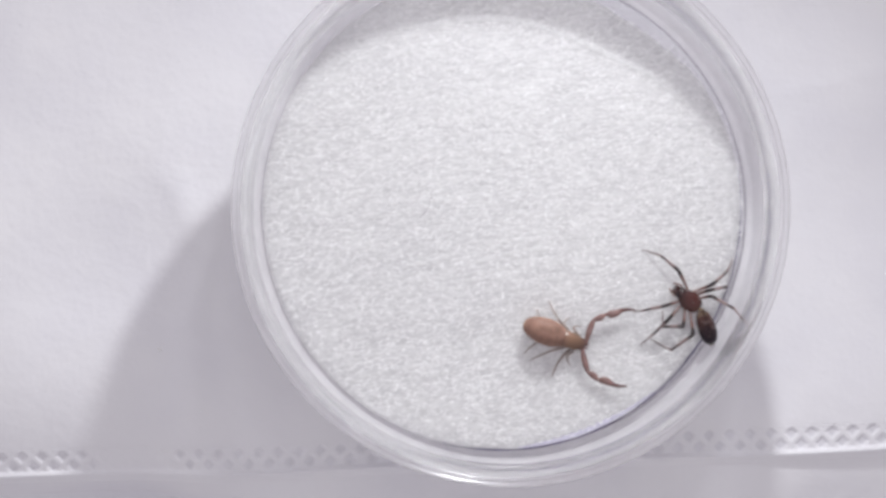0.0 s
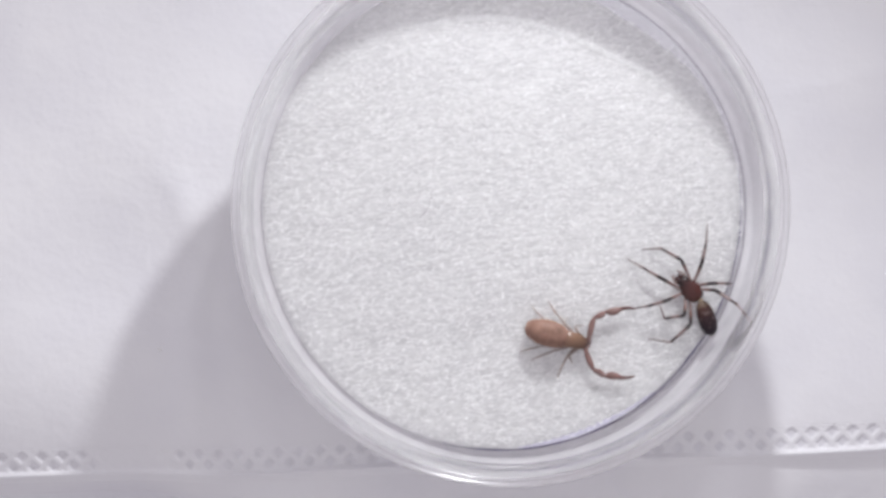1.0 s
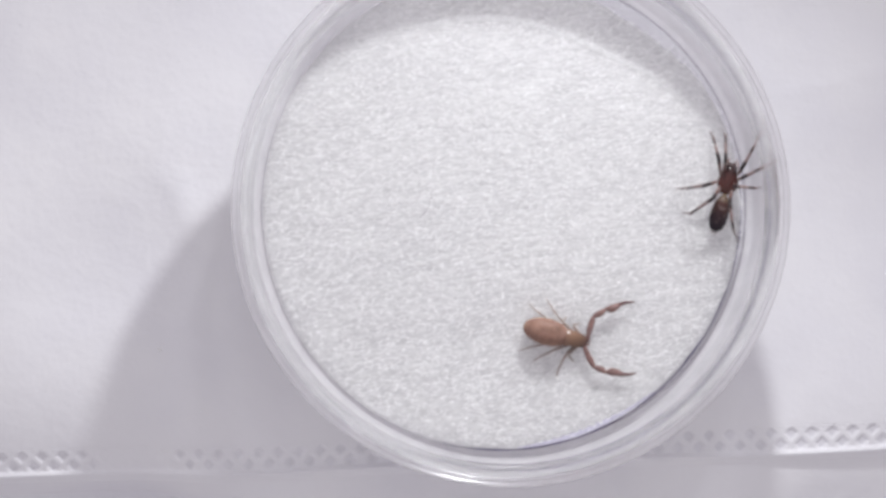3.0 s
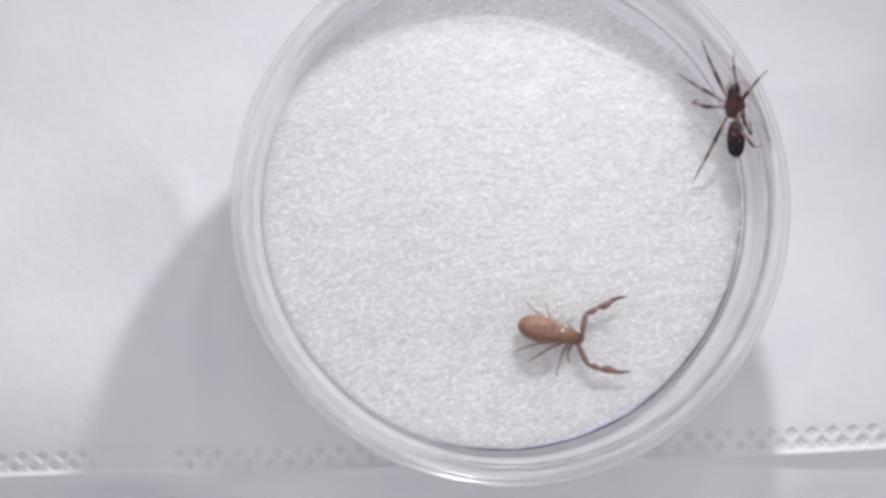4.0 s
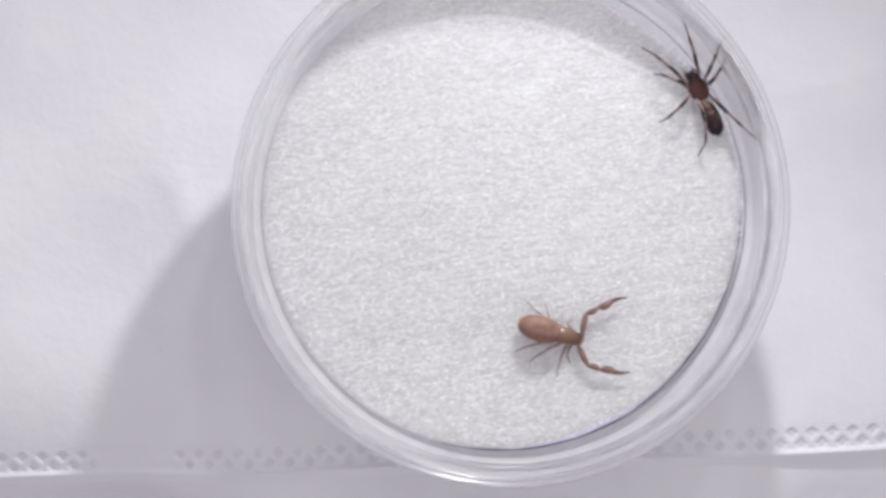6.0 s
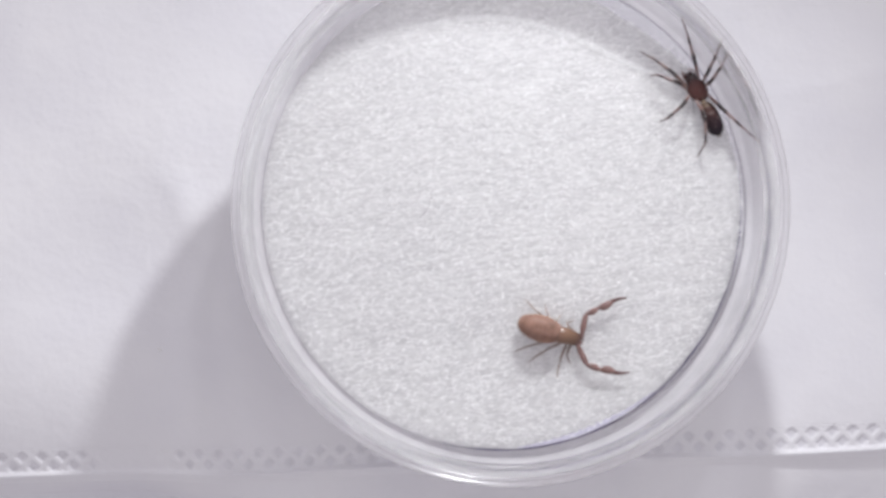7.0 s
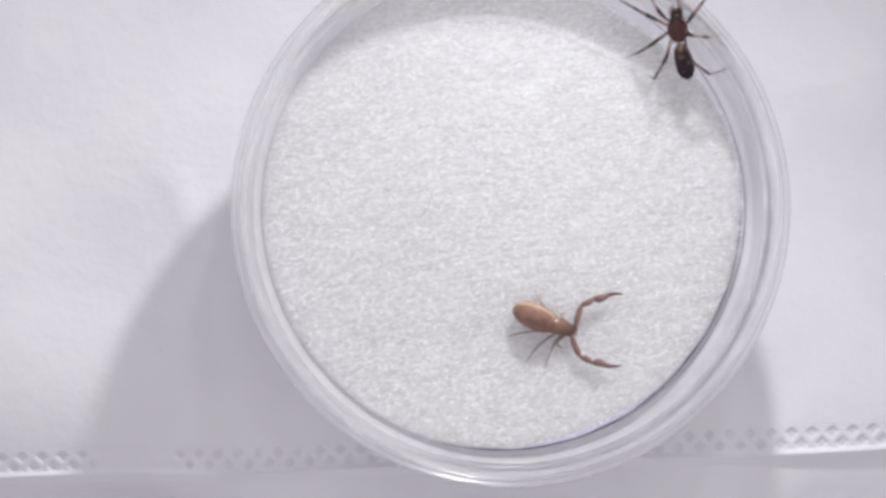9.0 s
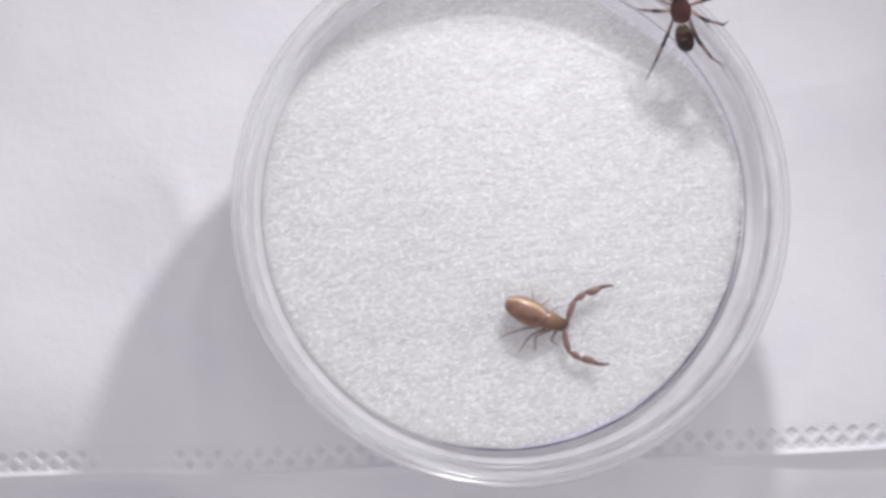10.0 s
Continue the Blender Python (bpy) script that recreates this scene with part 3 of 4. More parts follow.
        hand = limb([(-0.05, 0, 0, 0.09), (0.08, 0, 0, 0.14), (0.30, -0.05 * sgn, 0, 0.255), (0.55, -0.06 * sgn, 0, 0.275), (0.80, -0.02 * sgn, 0, 0.235), (1.02, 0.03 * sgn, 0, 0.165), (1.15, 0.05 * sgn, 0, 0.11)], 14, 0.9)
        f1 = limb([(0.90, 0.10 * sgn, 0, 0.11), (1.25, 0.11 * sgn, 0, 0.105), (1.60, 0.07 * sgn, 0, 0.085), (1.90, -0.01 * sgn, 0, 0.055), (2.10, -0.10 * sgn, 0, 0.015)], 8)
        f2 = limb([(0.90, -0.03 * sgn, 0, 0.10), (1.25, 0.02 * sgn, 0, 0.085), (1.60, 0.0, 0, 0.06), (1.90, -0.07 * sgn, 0, 0.035), (2.05, -0.12 * sgn, 0, 0.012)], 8)
        c = part("claw", mesh_of("claw", *joined(hand, f1, f2), M_CLAW), a, "swollen claw with two thin dark fingers")
        c.data.materials.append(M_FINGER)
        for poly in c.data.polygons:
            if poly.center.x > 1.02 * MM:
                poly.material_index = 1
        palps[side] = (a, b, c)
    femur, tibia = {}, {}
    for k, (a, b) in SCORPION_LEGS.items():
        femur[k] = mesh_of("leg", *limb([(0, 0, 0, 0.06), (a * 0.25, 0, 0.05, 0.095), (a * 0.55, 0, 0.08, 0.088), (a * 0.85, 0, 0.05, 0.065), (a, 0, 0, 0.052)], 8), M_THIN_LEG)
        tibia[k] = mesh_of("foot", *limb([(-0.01, 0, 0, 0.052), (b * 0.2, 0, 0.04, 0.062), (b * 0.5, 0, 0.06, 0.050), (b * 0.8, 0, 0.03, 0.034), (b, 0, 0, 0.012)], 8), M_THIN_LEG)
    legs = {}
    for side in "LR":
        for k in "1234":
            a = part("leg", femur[k], s, "thin pale translucent leg")
            legs[side + k] = (a, part("foot", tibia[k], a))
    return s, ab, palps, legs


# ---- how they move ----
SPIDER_BODY = [  # seconds, x, y, z in mm, heading, bend of the abdomen
    (0, 16.80, -3.45, 7.62, 140, -31), (0.7, 16.80, -3.45, 7.62, 140, -31), (0.95, 16.90, -2.73, 7.62, 133, -24), (1.5, 16.90, -2.73, 7.62, 133, -24),
    (1.85, 16.90, -2.73, 7.62, 133, -24), (2.0, 16.90, -1.66, 7.62, 107, -2), (2.2, 17.34, -0.19, 7.62, 90, 5), (2.5, 18.41, 1.95, 7.62, 80, 5),
    (2.7, 19.18, 3.04, 7.62, 74, 3), (3.8, 19.85, 8.93, 9.50, 91, -15), (4.0, 19.53, 9.73, 9.50, 92, -4), (4.5, 18.89, 10.31, 8.60, 98, 1),
    (5.0, 18.06, 10.73, 8.00, 103, 4), (5.5, 17.46, 11.11, 7.62, 114, -1), (7.0, 17.34, 11.03, 7.62, 119, -4), (7.5, 16.98, 11.28, 7.62, 119, 1),
    (8.0, 16.70, 12.17, 7.62, 110, 7), (8.5, 15.99, 14.11, 8.20, 97, 19), (9.0, 15.69, 14.84, 9.60, 94, 7), (9.5, 15.55, 15.40, 10.90, 92, 1),
    (10.0, 15.49, 15.74, 11.60, 92, 1)]
SPIDER_FOOT_L1 = [
    (0, 13.10, -4.33, 7.03), (0.7, 13.10, -4.33, 7.03), (0.95, 12.59, -0.62, 7.03), (1.5, 12.75, -0.27, 7.03), (1.85, 12.75, -0.27, 7.03), (2.0,
    15.91, 2.57, 7.03), (2.2, 17.15, 4.44, 7.03), (2.5, 19.15, 6.72, 7.35), (2.7, 19.30, 6.78, 7.03), (3.8, 18.78, 12.27, 8.12), (4.0, 17.48, 14.19,
    8.62), (4.5, 16.80, 12.98, 7.03), (5.0, 16.30, 12.12, 7.03), (5.5, 13.65, 13.96, 7.03), (7.0, 13.49, 13.68, 7.03), (7.5, 13.53, 13.65, 7.03),
    (8.0, 13.41, 14.19, 7.03), (8.5, 13.77, 17.06, 7.69), (9.0, 13.89, 17.49, 9.26), (9.5, 14.15, 18.24, 11.00), (10.0, 14.34, 18.98, 11.00)]
SPIDER_FOOT_L2 = [
    (0, 13.57, -6.67, 7.03), (0.7, 13.57, -6.67, 7.03), (0.95, 13.02, -4.17, 7.03), (1.5, 12.75, -3.55, 7.03), (1.85, 12.75, -3.55, 7.03), (2.0,
    14.58, 0.23, 7.03), (2.2, 14.89, 2.92, 7.03), (2.5, 16.41, 4.80, 7.03), (2.7, 18.44, 7.13, 7.03), (3.8, 18.32, 10.25, 7.03), (4.0, 15.93, 12.13,
    7.51), (4.5, 15.05, 12.05, 7.03), (5.0, 15.05, 12.05, 7.03), (5.5, 14.97, 12.05, 7.03), (7.0, 14.27, 11.97, 7.03), (7.5, 12.40, 10.45, 7.03),
    (8.0, 12.44, 13.49, 7.03), (8.5, 11.65, 15.77, 7.35), (9.0, 12.10, 17.24, 7.19), (9.5, 13.13, 17.56, 8.04), (10.0, 13.05, 18.15, 9.74)]
SPIDER_FOOT_L3 = [
    (0, 15.13, -4.21, 7.03), (0.7, 15.13, -4.21, 7.03), (0.95, 14.93, -3.74, 7.03), (1.5, 14.78, -3.47, 7.03), (1.85, 14.78, -3.47, 7.03), (2.0,
    14.74, -3.35, 7.03), (2.2, 14.85, -3.27, 7.03), (2.5, 15.32, 2.38, 7.03), (2.7, 15.32, 2.38, 7.03), (3.8, 18.01, 9.98, 7.03), (4.0, 17.58, 10.37,
    7.03), (4.5, 17.58, 10.25, 7.03), (5.0, 14.97, 8.73, 7.03), (5.5, 14.89, 8.73, 7.03), (7.0, 14.93, 8.77, 7.03), (7.5, 14.89, 8.77, 7.03), (8.0,
    14.85, 8.73, 7.03), (8.2, 12.85, 13.15, 7.03), (8.5, 13.10, 13.22, 7.03), (9.0, 12.90, 13.37, 7.03), (9.5, 12.87, 16.83, 7.27), (10.0, 12.88, 16.48, 7.67)]
SPIDER_FOOT_L4 = [
    (0, 14.27, -6.20, 7.03), (0.7, 14.27, -6.20, 7.03), (0.95, 14.07, -6.20, 7.03), (1.5, 14.15, -6.20, 7.03), (1.85, 14.15, -6.20, 7.03), (2.0,
    14.27, -6.20, 7.03), (2.2, 16.22, -3.47, 7.03), (2.5, 16.41, -3.27, 7.03), (2.7, 16.02, 1.40, 7.03), (3.8, 17.31, 4.72, 7.03), (4.0, 17.19, 4.69,
    7.59), (4.5, 17.28, 4.71, 7.19), (5.0, 17.24, 4.71, 7.19), (5.5, 17.54, 6.20, 7.03), (7.0, 17.50, 6.28, 7.03), (7.5, 17.47, 6.20, 7.03), (8.0,
    15.95, 8.54, 7.03), (8.5, 15.83, 8.54, 7.03), (8.8, 15.83, 8.54, 7.03), (9.0, 14.27, 11.93, 7.03), (9.5, 13.96, 11.46, 7.03), (10.0, 13.80, 11.36, 7.75)]
SPIDER_FOOT_R1 = [
    (0, 13.68, -0.04, 7.03), (0.7, 13.68, -0.04, 7.03), (0.95, 13.68, -0.04, 7.03), (1.5, 13.68, -0.04, 7.03), (1.85, 13.68, -0.04, 7.03), (2.0,
    17.66, 2.18, 7.03), (2.2, 19.49, 3.90, 7.03), (2.5, 19.61, 3.94, 7.03), (2.7, 21.69, 6.03, 9.33), (3.8, 20.47, 12.03, 11.00), (4.0, 19.17, 13.22,
    11.00), (4.5, 18.50, 14.20, 10.95), (5.0, 17.15, 14.88, 9.45), (5.5, 16.22, 15.60, 8.96), (7.0, 16.12, 15.63, 8.79), (7.5, 16.06, 15.56, 8.45),
    (8.0, 16.45, 15.81, 10.10), (8.5, 15.19, 17.15, 10.92), (9.0, 15.45, 18.05, 11.00), (9.5, 15.64, 18.61, 11.00), (10.0, 15.82, 19.17, 11.00)]
SPIDER_FOOT_R2 = [
    (0, 20.00, -0.62, 7.03), (0.7, 20.00, -0.62, 7.03), (0.95, 18.05, 1.77, 7.91), (1.5, 18.13, 1.68, 7.03), (1.85, 18.13, 1.68, 7.03), (2.0, 18.17,
    1.72, 7.03), (2.2, 18.75, 1.60, 7.03), (2.5, 22.08, 3.70, 9.70), (2.7, 22.29, 4.22, 10.60), (3.8, 21.39, 11.44, 11.00), (4.0, 21.39, 11.81,
    11.00), (4.5, 20.00, 13.40, 11.00), (5.0, 18.53, 13.81, 10.68), (5.5, 18.44, 13.99, 10.84), (7.0, 18.45, 13.95, 10.76), (7.5, 17.66, 14.71,
    10.36), (8.0, 17.70, 14.88, 10.91), (8.5, 17.68, 16.27, 11.00), (9.0, 17.75, 17.12, 11.00), (9.5, 18.53, 16.45, 11.00), (10.0, 18.05, 16.94,
    11.00)]
SPIDER_FOOT_R3 = [
    (0, 19.42, -2.73, 7.03), (0.7, 19.42, -2.73, 7.03), (0.95, 19.61, -2.53, 7.03), (1.5, 19.61, -2.53, 7.03), (1.85, 19.61, -2.53, 7.03), (2.0,
    19.45, -2.42, 7.03), (2.2, 19.45, -1.91, 7.03), (2.5, 21.72, 1.96, 8.35), (2.7, 21.72, 2.03, 8.34), (3.8, 21.15, 8.52, 9.79), (4.0, 20.79, 8.64,
    8.69), (4.5, 20.73, 10.81, 11.00), (5.0, 20.43, 10.99, 10.92), (5.5, 19.08, 13.03, 10.58), (7.0, 18.94, 13.14, 10.39), (7.5, 18.72, 13.35, 10.21),
    (8.0, 19.13, 13.07, 10.84), (8.5, 18.98, 13.09, 10.44), (9.0, 18.42, 14.15, 11.00), (9.5, 18.42, 14.34, 11.00), (10.0, 18.79, 15.01, 11.00)]
SPIDER_FOOT_R4 = [
    (0, 20.38, -5.22, 10.18), (0.7, 20.38, -5.22, 10.18), (0.95, 20.53, -4.98, 10.31), (1.5, 20.53, -4.98, 10.31), (1.85, 20.53, -4.98, 10.31), (2.0,
    20.30, -4.89, 9.41), (2.2, 19.34, -2.77, 7.03), (2.5, 19.42, -2.50, 7.03), (2.7, 19.45, -1.52, 7.03), (3.8, 22.43, 6.65, 11.00), (4.0, 21.62,
    6.90, 9.75), (4.5, 21.40, 7.07, 9.13), (5.0, 21.38, 7.08, 9.06), (5.5, 21.38, 7.11, 9.08), (7.0, 21.35, 7.15, 9.03), (7.5, 21.10, 7.51, 8.51),
    (8.0, 20.58, 8.87, 8.29), (8.5, 19.33, 12.20, 9.67), (9.0, 19.21, 12.15, 9.21), (9.5, 19.17, 12.17, 9.10), (10.0, 19.13, 12.21, 9.08)]
SCORPION_BODY = [  # seconds, x, y of the head's front, heading, roll and turn of the abdomen
    (0, 9.70, -6.61, -20, 0, 0), (0.7, 9.70, -6.61, -20, 0, 0), (0.95, 9.89, -6.53, -16, 0, 0), (1.85, 9.89, -6.53, -16, 0, 0), (2.0, 9.70, -6.26,
    -17, 52, -5), (2.5, 9.97, -6.45, -15, 0, 0), (4.0, 9.43, -6.22, -15, 0, 0), (5.0, 9.43, -6.22, -15, 0, 0), (7.0, 9.39, -6.26, -17, 0, 0), (8.0,
    9.39, -6.26, -17, 0, 0), (8.3, 9.04, -6.14, -21, 62, -8), (8.5, 8.77, -5.79, -19, 64, -8), (8.8, 8.96, -5.64, -18, 44, -6), (9.5, 8.96, -5.64,
    -18, 44, -6), (9.8, 8.27, -5.25, -17, 8, -1), (10.0, 8.42, -5.25, -17, 64, -8)]
PALP_LEFT = [  # seconds, turn of femur, patella and claw from the heading
    (0, 90, 46, 31), (0.7, 90, 46, 31), (0.95, 92, 46, 24), (1.85, 92, 46, 24), (2.0, 88, 42, 27), (2.5, 87, 48, 28), (4.0, 93, 44, 38), (5.0, 93, 44,
    37), (7.0, 94, 46, 39), (8.0, 94, 46, 39), (8.3, 92, 56, 41), (8.5, 98, 50, 38), (8.8, 92, 48, 30), (9.5, 92, 48, 30), (9.8, 92, 47, 28), (10.0,
    87, 54, 32)]
PALP_RIGHT = [
    (0, -55, -21, 6), (0.7, -55, -21, 6), (0.95, -52, -15, 14), (1.85, -52, -15, 14), (2.0, -51, -12, 12), (2.5, -48, -12, 12), (4.0, -49, -7, 9),
    (5.0, -49, -7, 8), (7.0, -47, -5, 10), (8.0, -47, -5, 10), (8.3, -45, -4, 7), (8.5, -49, -17, 3), (8.8, -49, -11, 10), (9.5, -49, -11, 10), (9.8,
    -53, -14, -2), (10.0, -59, -17, 5)]
SCORPION_FOOT_L1 = [
    (0, 9.59, -5.42, 7.02), (0.7, 9.59, -5.42, 7.02), (0.95, 9.71, -5.34, 7.02), (1.85, 9.71, -5.34, 7.02), (2.0, 9.59, -5.34, 7.02), (2.5, 9.71,
    -5.42, 7.02), (4.0, 9.13, -4.84, 7.02), (5.0, 9.13, -4.84, 7.02), (7.0, 9.09, -4.95, 7.02), (8.0, 9.09, -4.95, 7.02), (8.3, 8.89, -5.03, 7.02),
    (8.5, 8.54, -4.64, 7.02), (8.8, 8.62, -4.64, 7.02), (9.5, 8.62, -4.64, 7.02), (9.8, 8.15, -4.25, 7.02), (10.0, 8.03, -4.25, 7.02)]
SCORPION_FOOT_L2 = [
    (0, 8.74, -4.72, 7.02), (0.7, 8.74, -4.72, 7.02), (0.95, 8.62, -4.64, 7.02), (1.85, 8.62, -4.64, 7.02), (2.0, 8.54, -4.64, 7.02), (2.5, 8.62,
    -4.64, 7.02), (4.0, 8.42, -4.45, 7.02), (5.0, 8.42, -4.45, 7.02), (7.0, 8.31, -4.52, 7.02), (8.0, 8.31, -4.52, 7.02), (8.3, 8.23, -4.49, 7.02),
    (8.5, 8.19, -4.17, 7.02), (8.8, 7.84, -3.98, 7.02), (9.5, 7.84, -3.98, 7.02), (9.8, 7.57, -3.55, 7.02), (10.0, 7.57, -3.59, 7.02)]
SCORPION_FOOT_L3 = [
    (0, 7.25, -3.47, 7.02), (0.7, 7.25, -3.47, 7.02), (0.95, 7.18, -3.47, 7.02), (1.85, 7.18, -3.47, 7.02), (2.0, 7.18, -3.47, 7.02), (2.5, 7.18,
    -3.39, 7.02), (4.0, 7.06, -3.47, 7.02), (5.0, 7.06, -3.47, 7.02), (7.0, 7.06, -3.78, 7.02), (8.0, 7.06, -3.78, 7.02), (8.3, 6.75, -3.00, 7.02),
    (8.5, 6.32, -2.72, 7.02), (8.8, 6.32, -2.80, 7.02), (9.5, 6.32, -2.80, 7.02), (9.8, 6.10, -2.72, 7.02), (10.0, 6.16, -2.72, 7.02)]
SCORPION_FOOT_L4 = [
    (0, 6.47, -4.06, 7.02), (0.7, 6.47, -4.06, 7.02), (0.95, 6.08, -3.86, 7.02), (1.85, 6.08, -3.86, 7.02), (2.0, 6.28, -4.06, 7.02), (2.5, 6.01,
    -3.86, 7.02), (4.0, 5.50, -3.39, 7.02), (5.0, 5.50, -3.39, 7.02), (7.0, 5.19, -3.08, 7.02), (8.0, 5.19, -3.08, 7.02), (8.3, 5.23, -3.08, 7.02),
    (8.5, 6.28, -3.08, 7.02), (8.8, 6.40, -3.28, 7.02), (9.5, 6.40, -3.28, 7.02), (9.8, 6.08, -3.08, 7.02), (10.0, 6.08, -3.39, 7.02)]
SCORPION_FOOT_R1 = [
    (0, 8.81, -8.07, 7.02), (0.7, 8.81, -8.07, 7.02), (0.95, 9.01, -7.96, 7.02), (1.85, 9.01, -7.96, 7.02), (2.0, 8.93, -7.96, 7.02), (2.5, 9.13,
    -7.76, 7.02), (4.0, 8.89, -7.96, 7.02), (5.0, 8.89, -7.96, 7.02), (7.0, 8.89, -7.96, 7.02), (8.0, 8.89, -7.96, 7.02), (8.3, 8.74, -7.88, 7.02),
    (8.5, 8.54, -7.37, 7.02), (8.8, 8.35, -6.90, 7.02), (9.5, 8.35, -6.90, 7.02), (9.8, 7.84, -6.79, 7.02), (10.0, 8.03, -6.67, 7.02)]
SCORPION_FOOT_R2 = [
    (0, 7.45, -9.01, 7.02), (0.7, 7.45, -9.01, 7.02), (0.95, 7.84, -9.13, 7.02), (1.85, 7.84, -9.13, 7.02), (2.0, 7.84, -9.13, 7.02), (2.5, 7.76,
    -8.93, 7.02), (4.0, 7.76, -9.13, 7.02), (5.0, 7.76, -9.13, 7.02), (7.0, 7.84, -9.13, 7.02), (8.0, 7.84, -9.13, 7.02), (8.3, 7.64, -8.62, 7.02),
    (8.5, 6.86, -7.96, 7.02), (8.8, 6.98, -8.35, 7.02), (9.5, 6.98, -8.35, 7.02), (9.8, 6.47, -7.18, 7.02), (10.0, 6.40, -7.18, 7.02)]
SCORPION_FOOT_R3 = [
    (0, 5.38, -7.96, 7.02), (0.7, 5.38, -7.96, 7.02), (0.95, 5.38, -7.96, 7.02), (1.85, 5.38, -7.96, 7.02), (2.0, 5.50, -7.96, 7.02), (2.5, 6.08,
    -7.84, 7.02), (4.0, 5.69, -7.96, 7.02), (5.0, 5.69, -7.96, 7.02), (7.0, 5.69, -7.96, 7.02), (8.0, 5.69, -7.96, 7.02), (8.3, 5.69, -7.88, 7.02),
    (8.5, 5.50, -7.96, 7.02), (8.8, 5.77, -7.76, 7.02), (9.5, 5.77, -7.76, 7.02), (9.8, 5.50, -7.45, 7.02), (10.0, 5.23, -7.18, 7.02)]
SCORPION_FOOT_R4 = [
    (0, 5.50, -7.29, 7.02), (0.7, 5.50, -7.29, 7.02), (0.95, 4.91, -7.18, 7.02), (1.85, 4.91, -7.18, 7.02), (2.0, 4.91, -7.18, 7.02), (2.5, 5.11,
    -7.06, 7.02), (4.0, 4.64, -7.18, 7.02), (5.0, 4.64, -7.18, 7.02), (7.0, 4.72, -7.18, 7.02), (8.0, 4.72, -7.18, 7.02), (8.3, 4.45, -7.06, 7.02),
    (8.5, 4.33, -7.18, 7.02), (8.8, 4.13, -6.12, 7.02), (9.5, 4.13, -6.12, 7.02), (9.8, 3.74, -6.20, 7.02), (10.0, 3.74, -6.20, 7.02)]
SPIDER_FEET = {"L1": SPIDER_FOOT_L1, "L2": SPIDER_FOOT_L2, "L3": SPIDER_FOOT_L3, "L4": SPIDER_FOOT_L4, "R1": SPIDER_FOOT_R1, "R2": SPIDER_FOOT_R2, "R3": SPIDER_FOOT_R3, "R4": SPIDER_FOOT_R4}
SCORPION_FEET = {"L1": SCORPION_FOOT_L1, "L2": SCORPION_FOOT_L2, "L3": SCORPION_FOOT_L3, "L4": SCORPION_FOOT_L4, "R1": SCORPION_FOOT_R1, "R2": SCORPION_FOOT_R2, "R3": SCORPION_FOOT_R3, "R4": SCORPION_FOOT_R4}


def glide(rows, t):
    """The values of rows at t, eased from row to row without overshoot."""
    if t <= rows[0][0]:
        return list(rows[0][1:])
    if t >= rows[-1][0]:
        return list(rows[-1][1:])
    i = max(k for k in range(len(rows) - 1) if rows[k][0] <= t)
    def slope(k, c):
        if k <= 0 or k >= len(rows) - 1:
            return 0.0
        d0 = (rows[k][c] - rows[k - 1][c]) / (rows[k][0] - rows[k - 1][0])
        d1 = (rows[k + 1][c] - rows[k][c]) / (rows[k + 1][0] - rows[k][0])
        return 0.0 if d0 * d1 <= 0 else 2 * d0 * d1 / (d0 + d1)
    t0, t1 = rows[i][0], rows[i + 1][0]
    h = t1 - t0
    s = (t - t0) / h
    out = []
    for c in range(1, len(rows[0])):
        a, b = rows[i][c], rows[i + 1][c]
        out.append((2 * s ** 3 - 3 * s * s + 1) * a + (s ** 3 - 2 * s * s + s) * h * slope(i, c) + (3 * s * s - 2 * s ** 3) * b + (s ** 3 - s * s) * h * slope(i + 1, c))
    return out


def step(rows, t, late):
    """The place of a foot: it stands, and is set on in steps through the longer stretches."""
    i = max((k for k in range(len(rows) - 1) if rows[k][0] <= t), default=0)
    (t0, *a), (t1, *b) = rows[i], rows[i + 1]
    s = min(1, max(0, (t - t0) / (t1 - t0)))
    a, b = Vector(a), Vector(b)
    far = (b - a).length
    if far < 0.05:
        return a.lerp(b, s)
    steps = 3 if t1 - t0 > 0.9 and far > 2.5 else 1
    q = s * steps
    n = min(int(q), steps - 1)
    f = q - n
    if steps > 1 or t1 - t0 > 0.3:
        f = min(1, max(0, (f - (0.5 if late else 0.0)) / 0.5))
    f = f * f * (3 - 2 * f)
    p = a.lerp(b, (n + f) / steps)
    p.z += 0.35 * math.sin(math.pi * f) if far > 0.3 else 0
    return p


def chain(hip, foot, lengths, up):
    """Poses of a leg's segments from hip to foot, bent equally at each joint towards up."""
    way = foot - hip
    reach = min(way.length, sum(lengths) * 0.992)
    along = way.normalized()
    bend = (up - along * up.dot(along)).normalized()
    def end(d):
        x = y = 0.0
        for i, k in enumerate(lengths):
            x += k * math.cos(d * i)
            y -= k * math.sin(d * i)
        return x, y
    lo, hi = 0.0, radians(120)
    for _ in range(40):
        m = (lo + hi) / 2
        x, y = end(m)
        lo, hi = (m, hi) if math.hypot(x, y) > reach else (lo, m)
    x, y = end(lo)
    first = math.atan2(-y, x)
    out, at = [], hip.copy()
    for i, k in enumerate(lengths):
        a = first - lo * i
        d = along * math.cos(a) + bend * math.sin(a)
        u = bend * math.cos(a) - along * math.sin(a)
        m = Matrix((d, u.cross(d), u)).transposed().to_4x4()
        m.translation = at * MM
        out.append(m)
        at = at + d * k
    return out


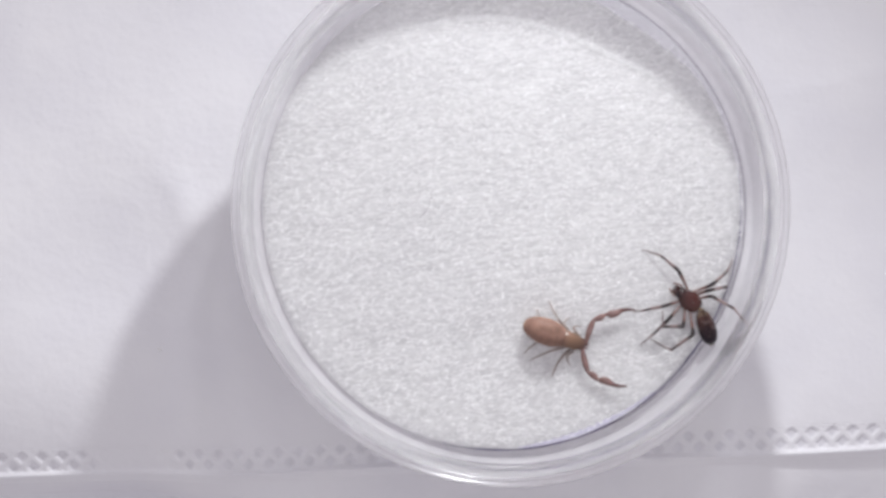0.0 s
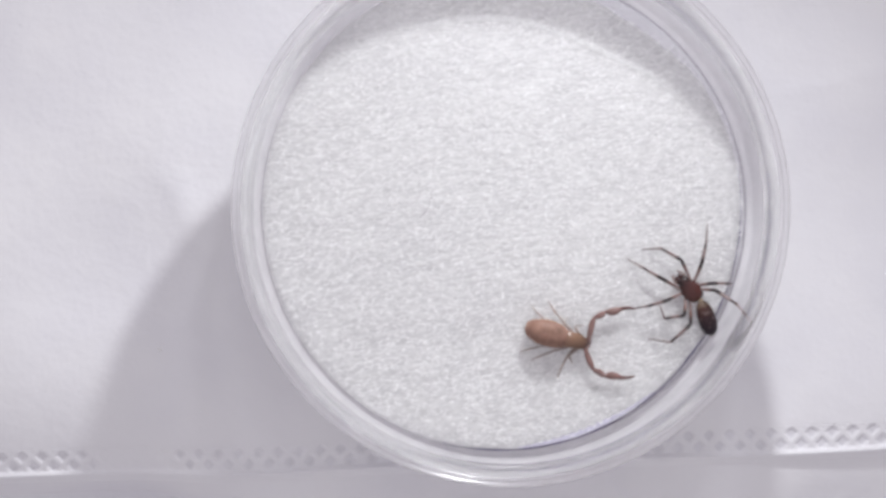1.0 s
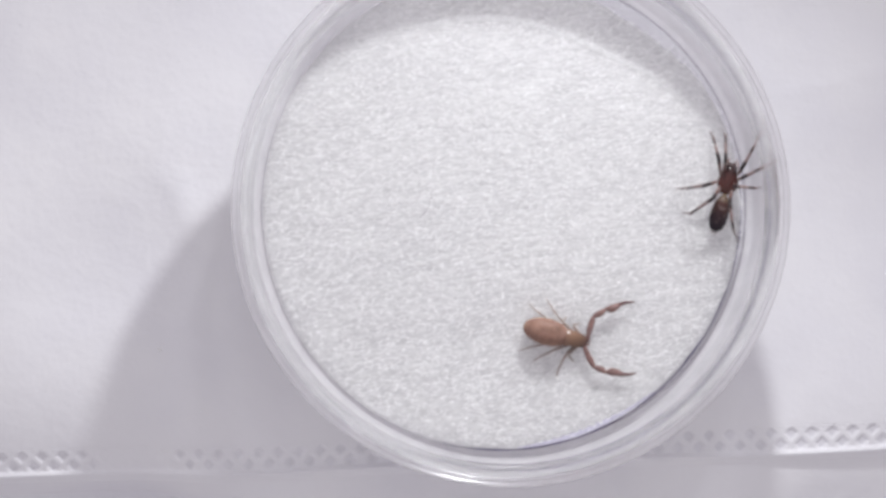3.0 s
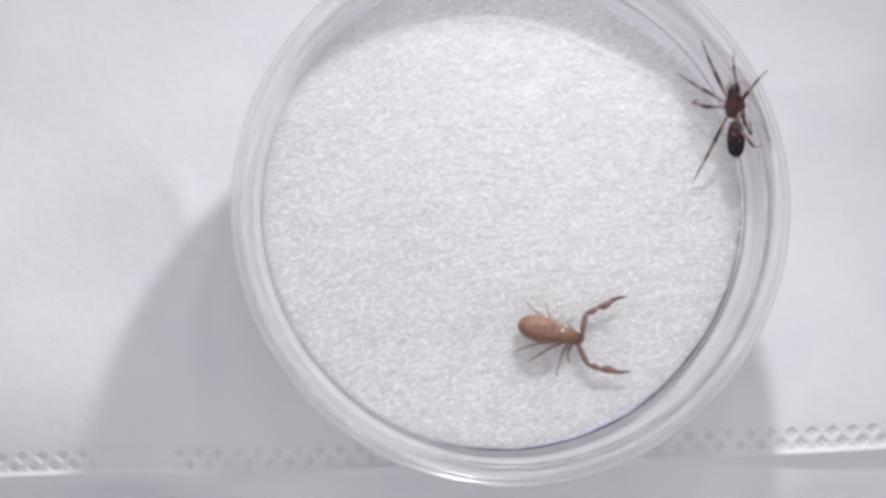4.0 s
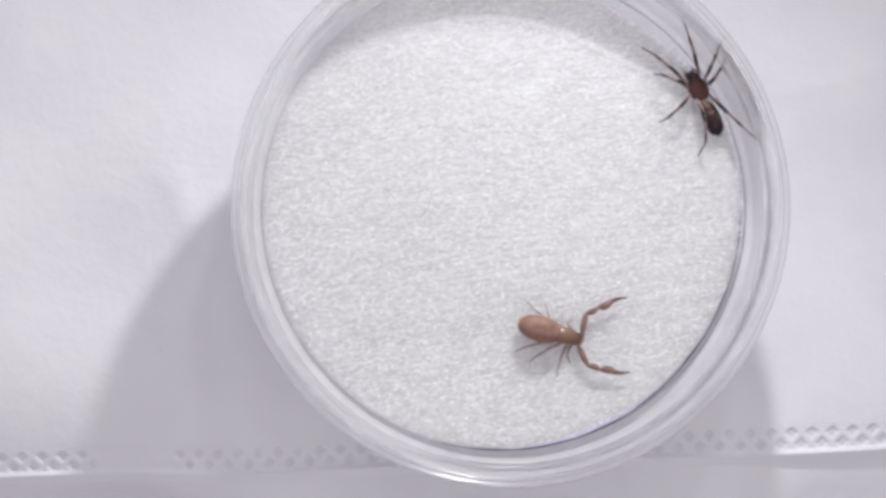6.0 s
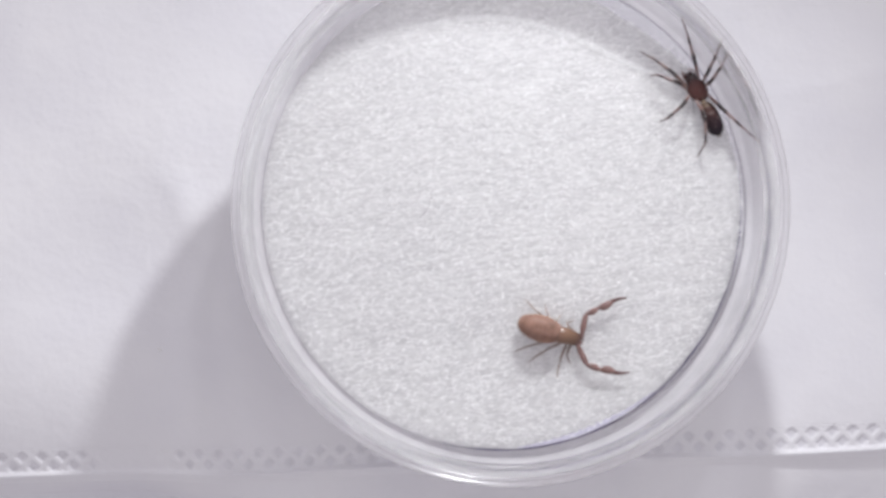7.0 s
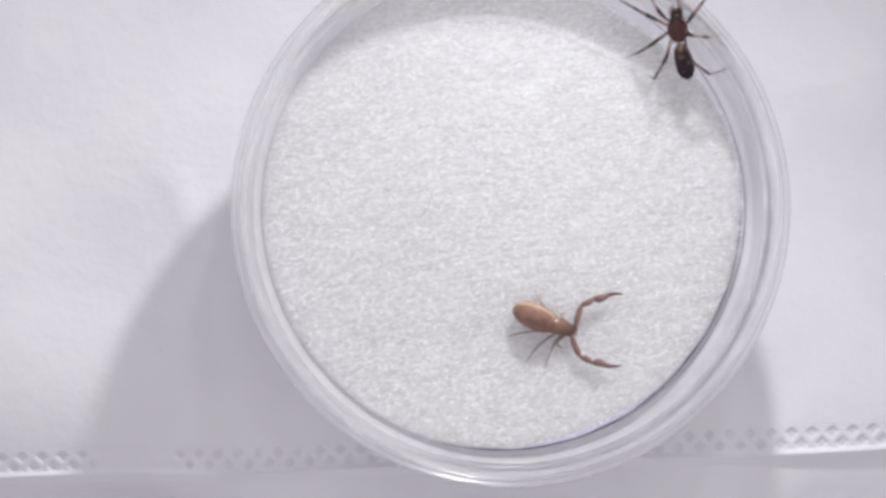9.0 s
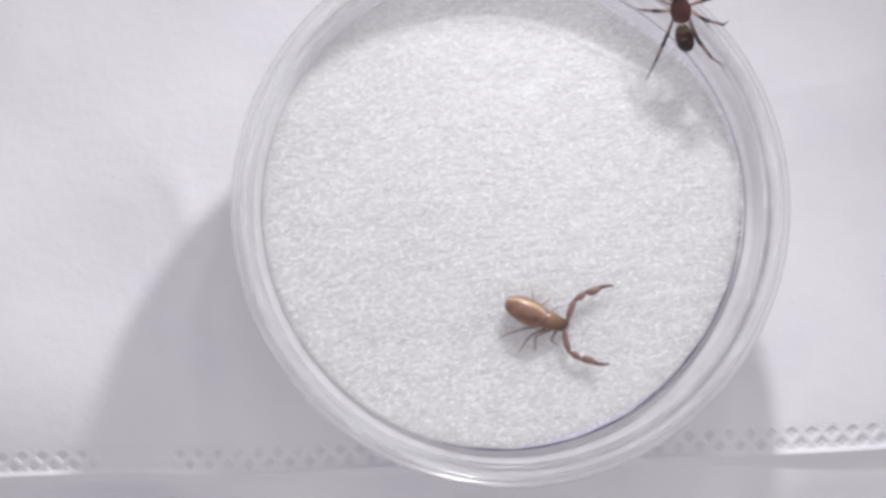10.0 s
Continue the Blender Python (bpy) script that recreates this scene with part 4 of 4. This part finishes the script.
def motions():
    times = [i / 10 for i in range(101)]
    body, belly, limbs = [], [], {k: ([], [], []) for k in spider_legs}
    for t in times:
        x, y, z, head, bend = glide(SPIDER_BODY, t)
        fwd = Vector((math.cos(radians(head)), math.sin(radians(head)), 0))
        inward = Vector((DISH[0] - x, DISH[1] - y, 0)).normalized()
        up = (Vector((0, 0, 1)) + inward * 0.5 * min(1, max(0, (z - 7.65) / 1.5))).normalized()
        fwd = (fwd - up * fwd.dot(up)).normalized()
        m = Matrix((fwd, up.cross(fwd), up)).transposed().to_4x4()
        m.translation = Vector((x, y, z)) * MM
        body.append((t, m))
        droop = -4 - 14 * min(1, max(0, (t - 9.0) / 0.5)) - 20 * min(1, max(0, (t - 9.5) / 0.5))
        belly.append((t, pose(-1.10 * MM, 0, 0.02 * MM, 0, droop, bend)))
        back = m.inverted()
        for k, made in limbs.items():
            hx, hy = SPIDER_HIPS[k[1]]
            hip = Vector((hx, hy if k[0] == "L" else -hy, -0.10))
            foot = back @ (step(SPIDER_FEET[k], t, k in ("L1", "R2", "L3", "R4")) * MM) / MM
            out = 1 if k[0] == "L" else -1
            early = SPIDER_BEND[k]
            late = min(1, max(0, (t - 1.75) / 0.28))
            lean = Vector((early[0], early[1] * out, early[2])).lerp(Vector(((0.05, 0.0, -0.15, 0.2)[int(k[1]) - 1], -0.45 * out if k[1] == "4" else 0.0, 1)), late)
            if k == "R4":
                lean.x -= 0.95 * min(1, max(0, (t - 8.05) / 0.4))
            seg = chain(hip, foot, SPIDER_LEGS[k[1]], lean)
            made[0].append((t, seg[0]))
            made[1].append((t, seg[0].inverted() @ seg[1]))
            made[2].append((t, seg[0].inverted() @ seg[2]))
    walk(spider_thing, body)
    walk(spider_abdomen, belly)
    for k, made in limbs.items():
        for ob, rows in zip(spider_legs[k], made):
            walk(ob, rows)

    body, belly, limbs = [], [], {k: ([], []) for k in scorpion_legs}
    arms = {"left": ([], [], []), "right": ([], [], [])}
    for t in times:
        x, y, head, roll, yaw = glide(SCORPION_BODY, t)
        m = pose(x * MM, y * MM, 7.66 * MM, 0, 0, head)
        body.append((t, m))
        belly.append((t, pose(-1.58 * MM, 0, 0.20 * MM, roll * 0.75, 0, yaw)))
        back = m.inverted()
        for side, rows, sgn in (("left", PALP_LEFT, 1), ("right", PALP_RIGHT, -1)):
            a1, a2, a3 = glide(rows, t)
            first = pose(-0.02 * MM, 0.42 * sgn * MM, 0.05 * MM, 0, 0, a1)
            arms[side][0].append((t, first))
            arms[side][1].append((t, pose(1.40 * MM, 0, 0, 0, 0, a2 - a1)))
            elbow = pose(1.40 * MM, 0, 0, 0, 0, a2 - a1) @ pose(0.92 * MM, 0, 0, 0, 0, a3 - a2)
            arms[side][2].append((t, elbow))
        for k, made in limbs.items():
            hx, hy = SCORPION_HIPS[k[1]]
            hip = Vector((hx, hy if k[0] == "L" else -hy, -0.22))
            foot = back @ (Vector(glide(SCORPION_FEET[k], t)) * MM) / MM
            inner = -1 if k[0] == "L" else 1
            lean = Vector((-0.1, 0.9 * inner, 0.6)) if k[1] == "4" else Vector((-1.1, 0, 0.7))
            seg = chain(hip, foot, SCORPION_LEGS[k[1]], lean)
            made[0].append((t, seg[0]))
            made[1].append((t, seg[0].inverted() @ seg[1]))
    walk(scorpion_thing, body)
    walk(scorpion_abdomen, belly)
    for side, made in arms.items():
        for ob, rows in zip(scorpion_palps[side], made):
            walk(ob, rows)
    for k, made in limbs.items():
        for ob, rows in zip(scorpion_legs[k], made):
            walk(ob, rows)


table()
face_mask()
petri_dish()
paper_disc()
hair()
lint()
spider_thing, spider_abdomen, spider_legs = spider()
scorpion_thing, scorpion_abdomen, scorpion_palps, scorpion_legs = pseudoscorpion()

motions()
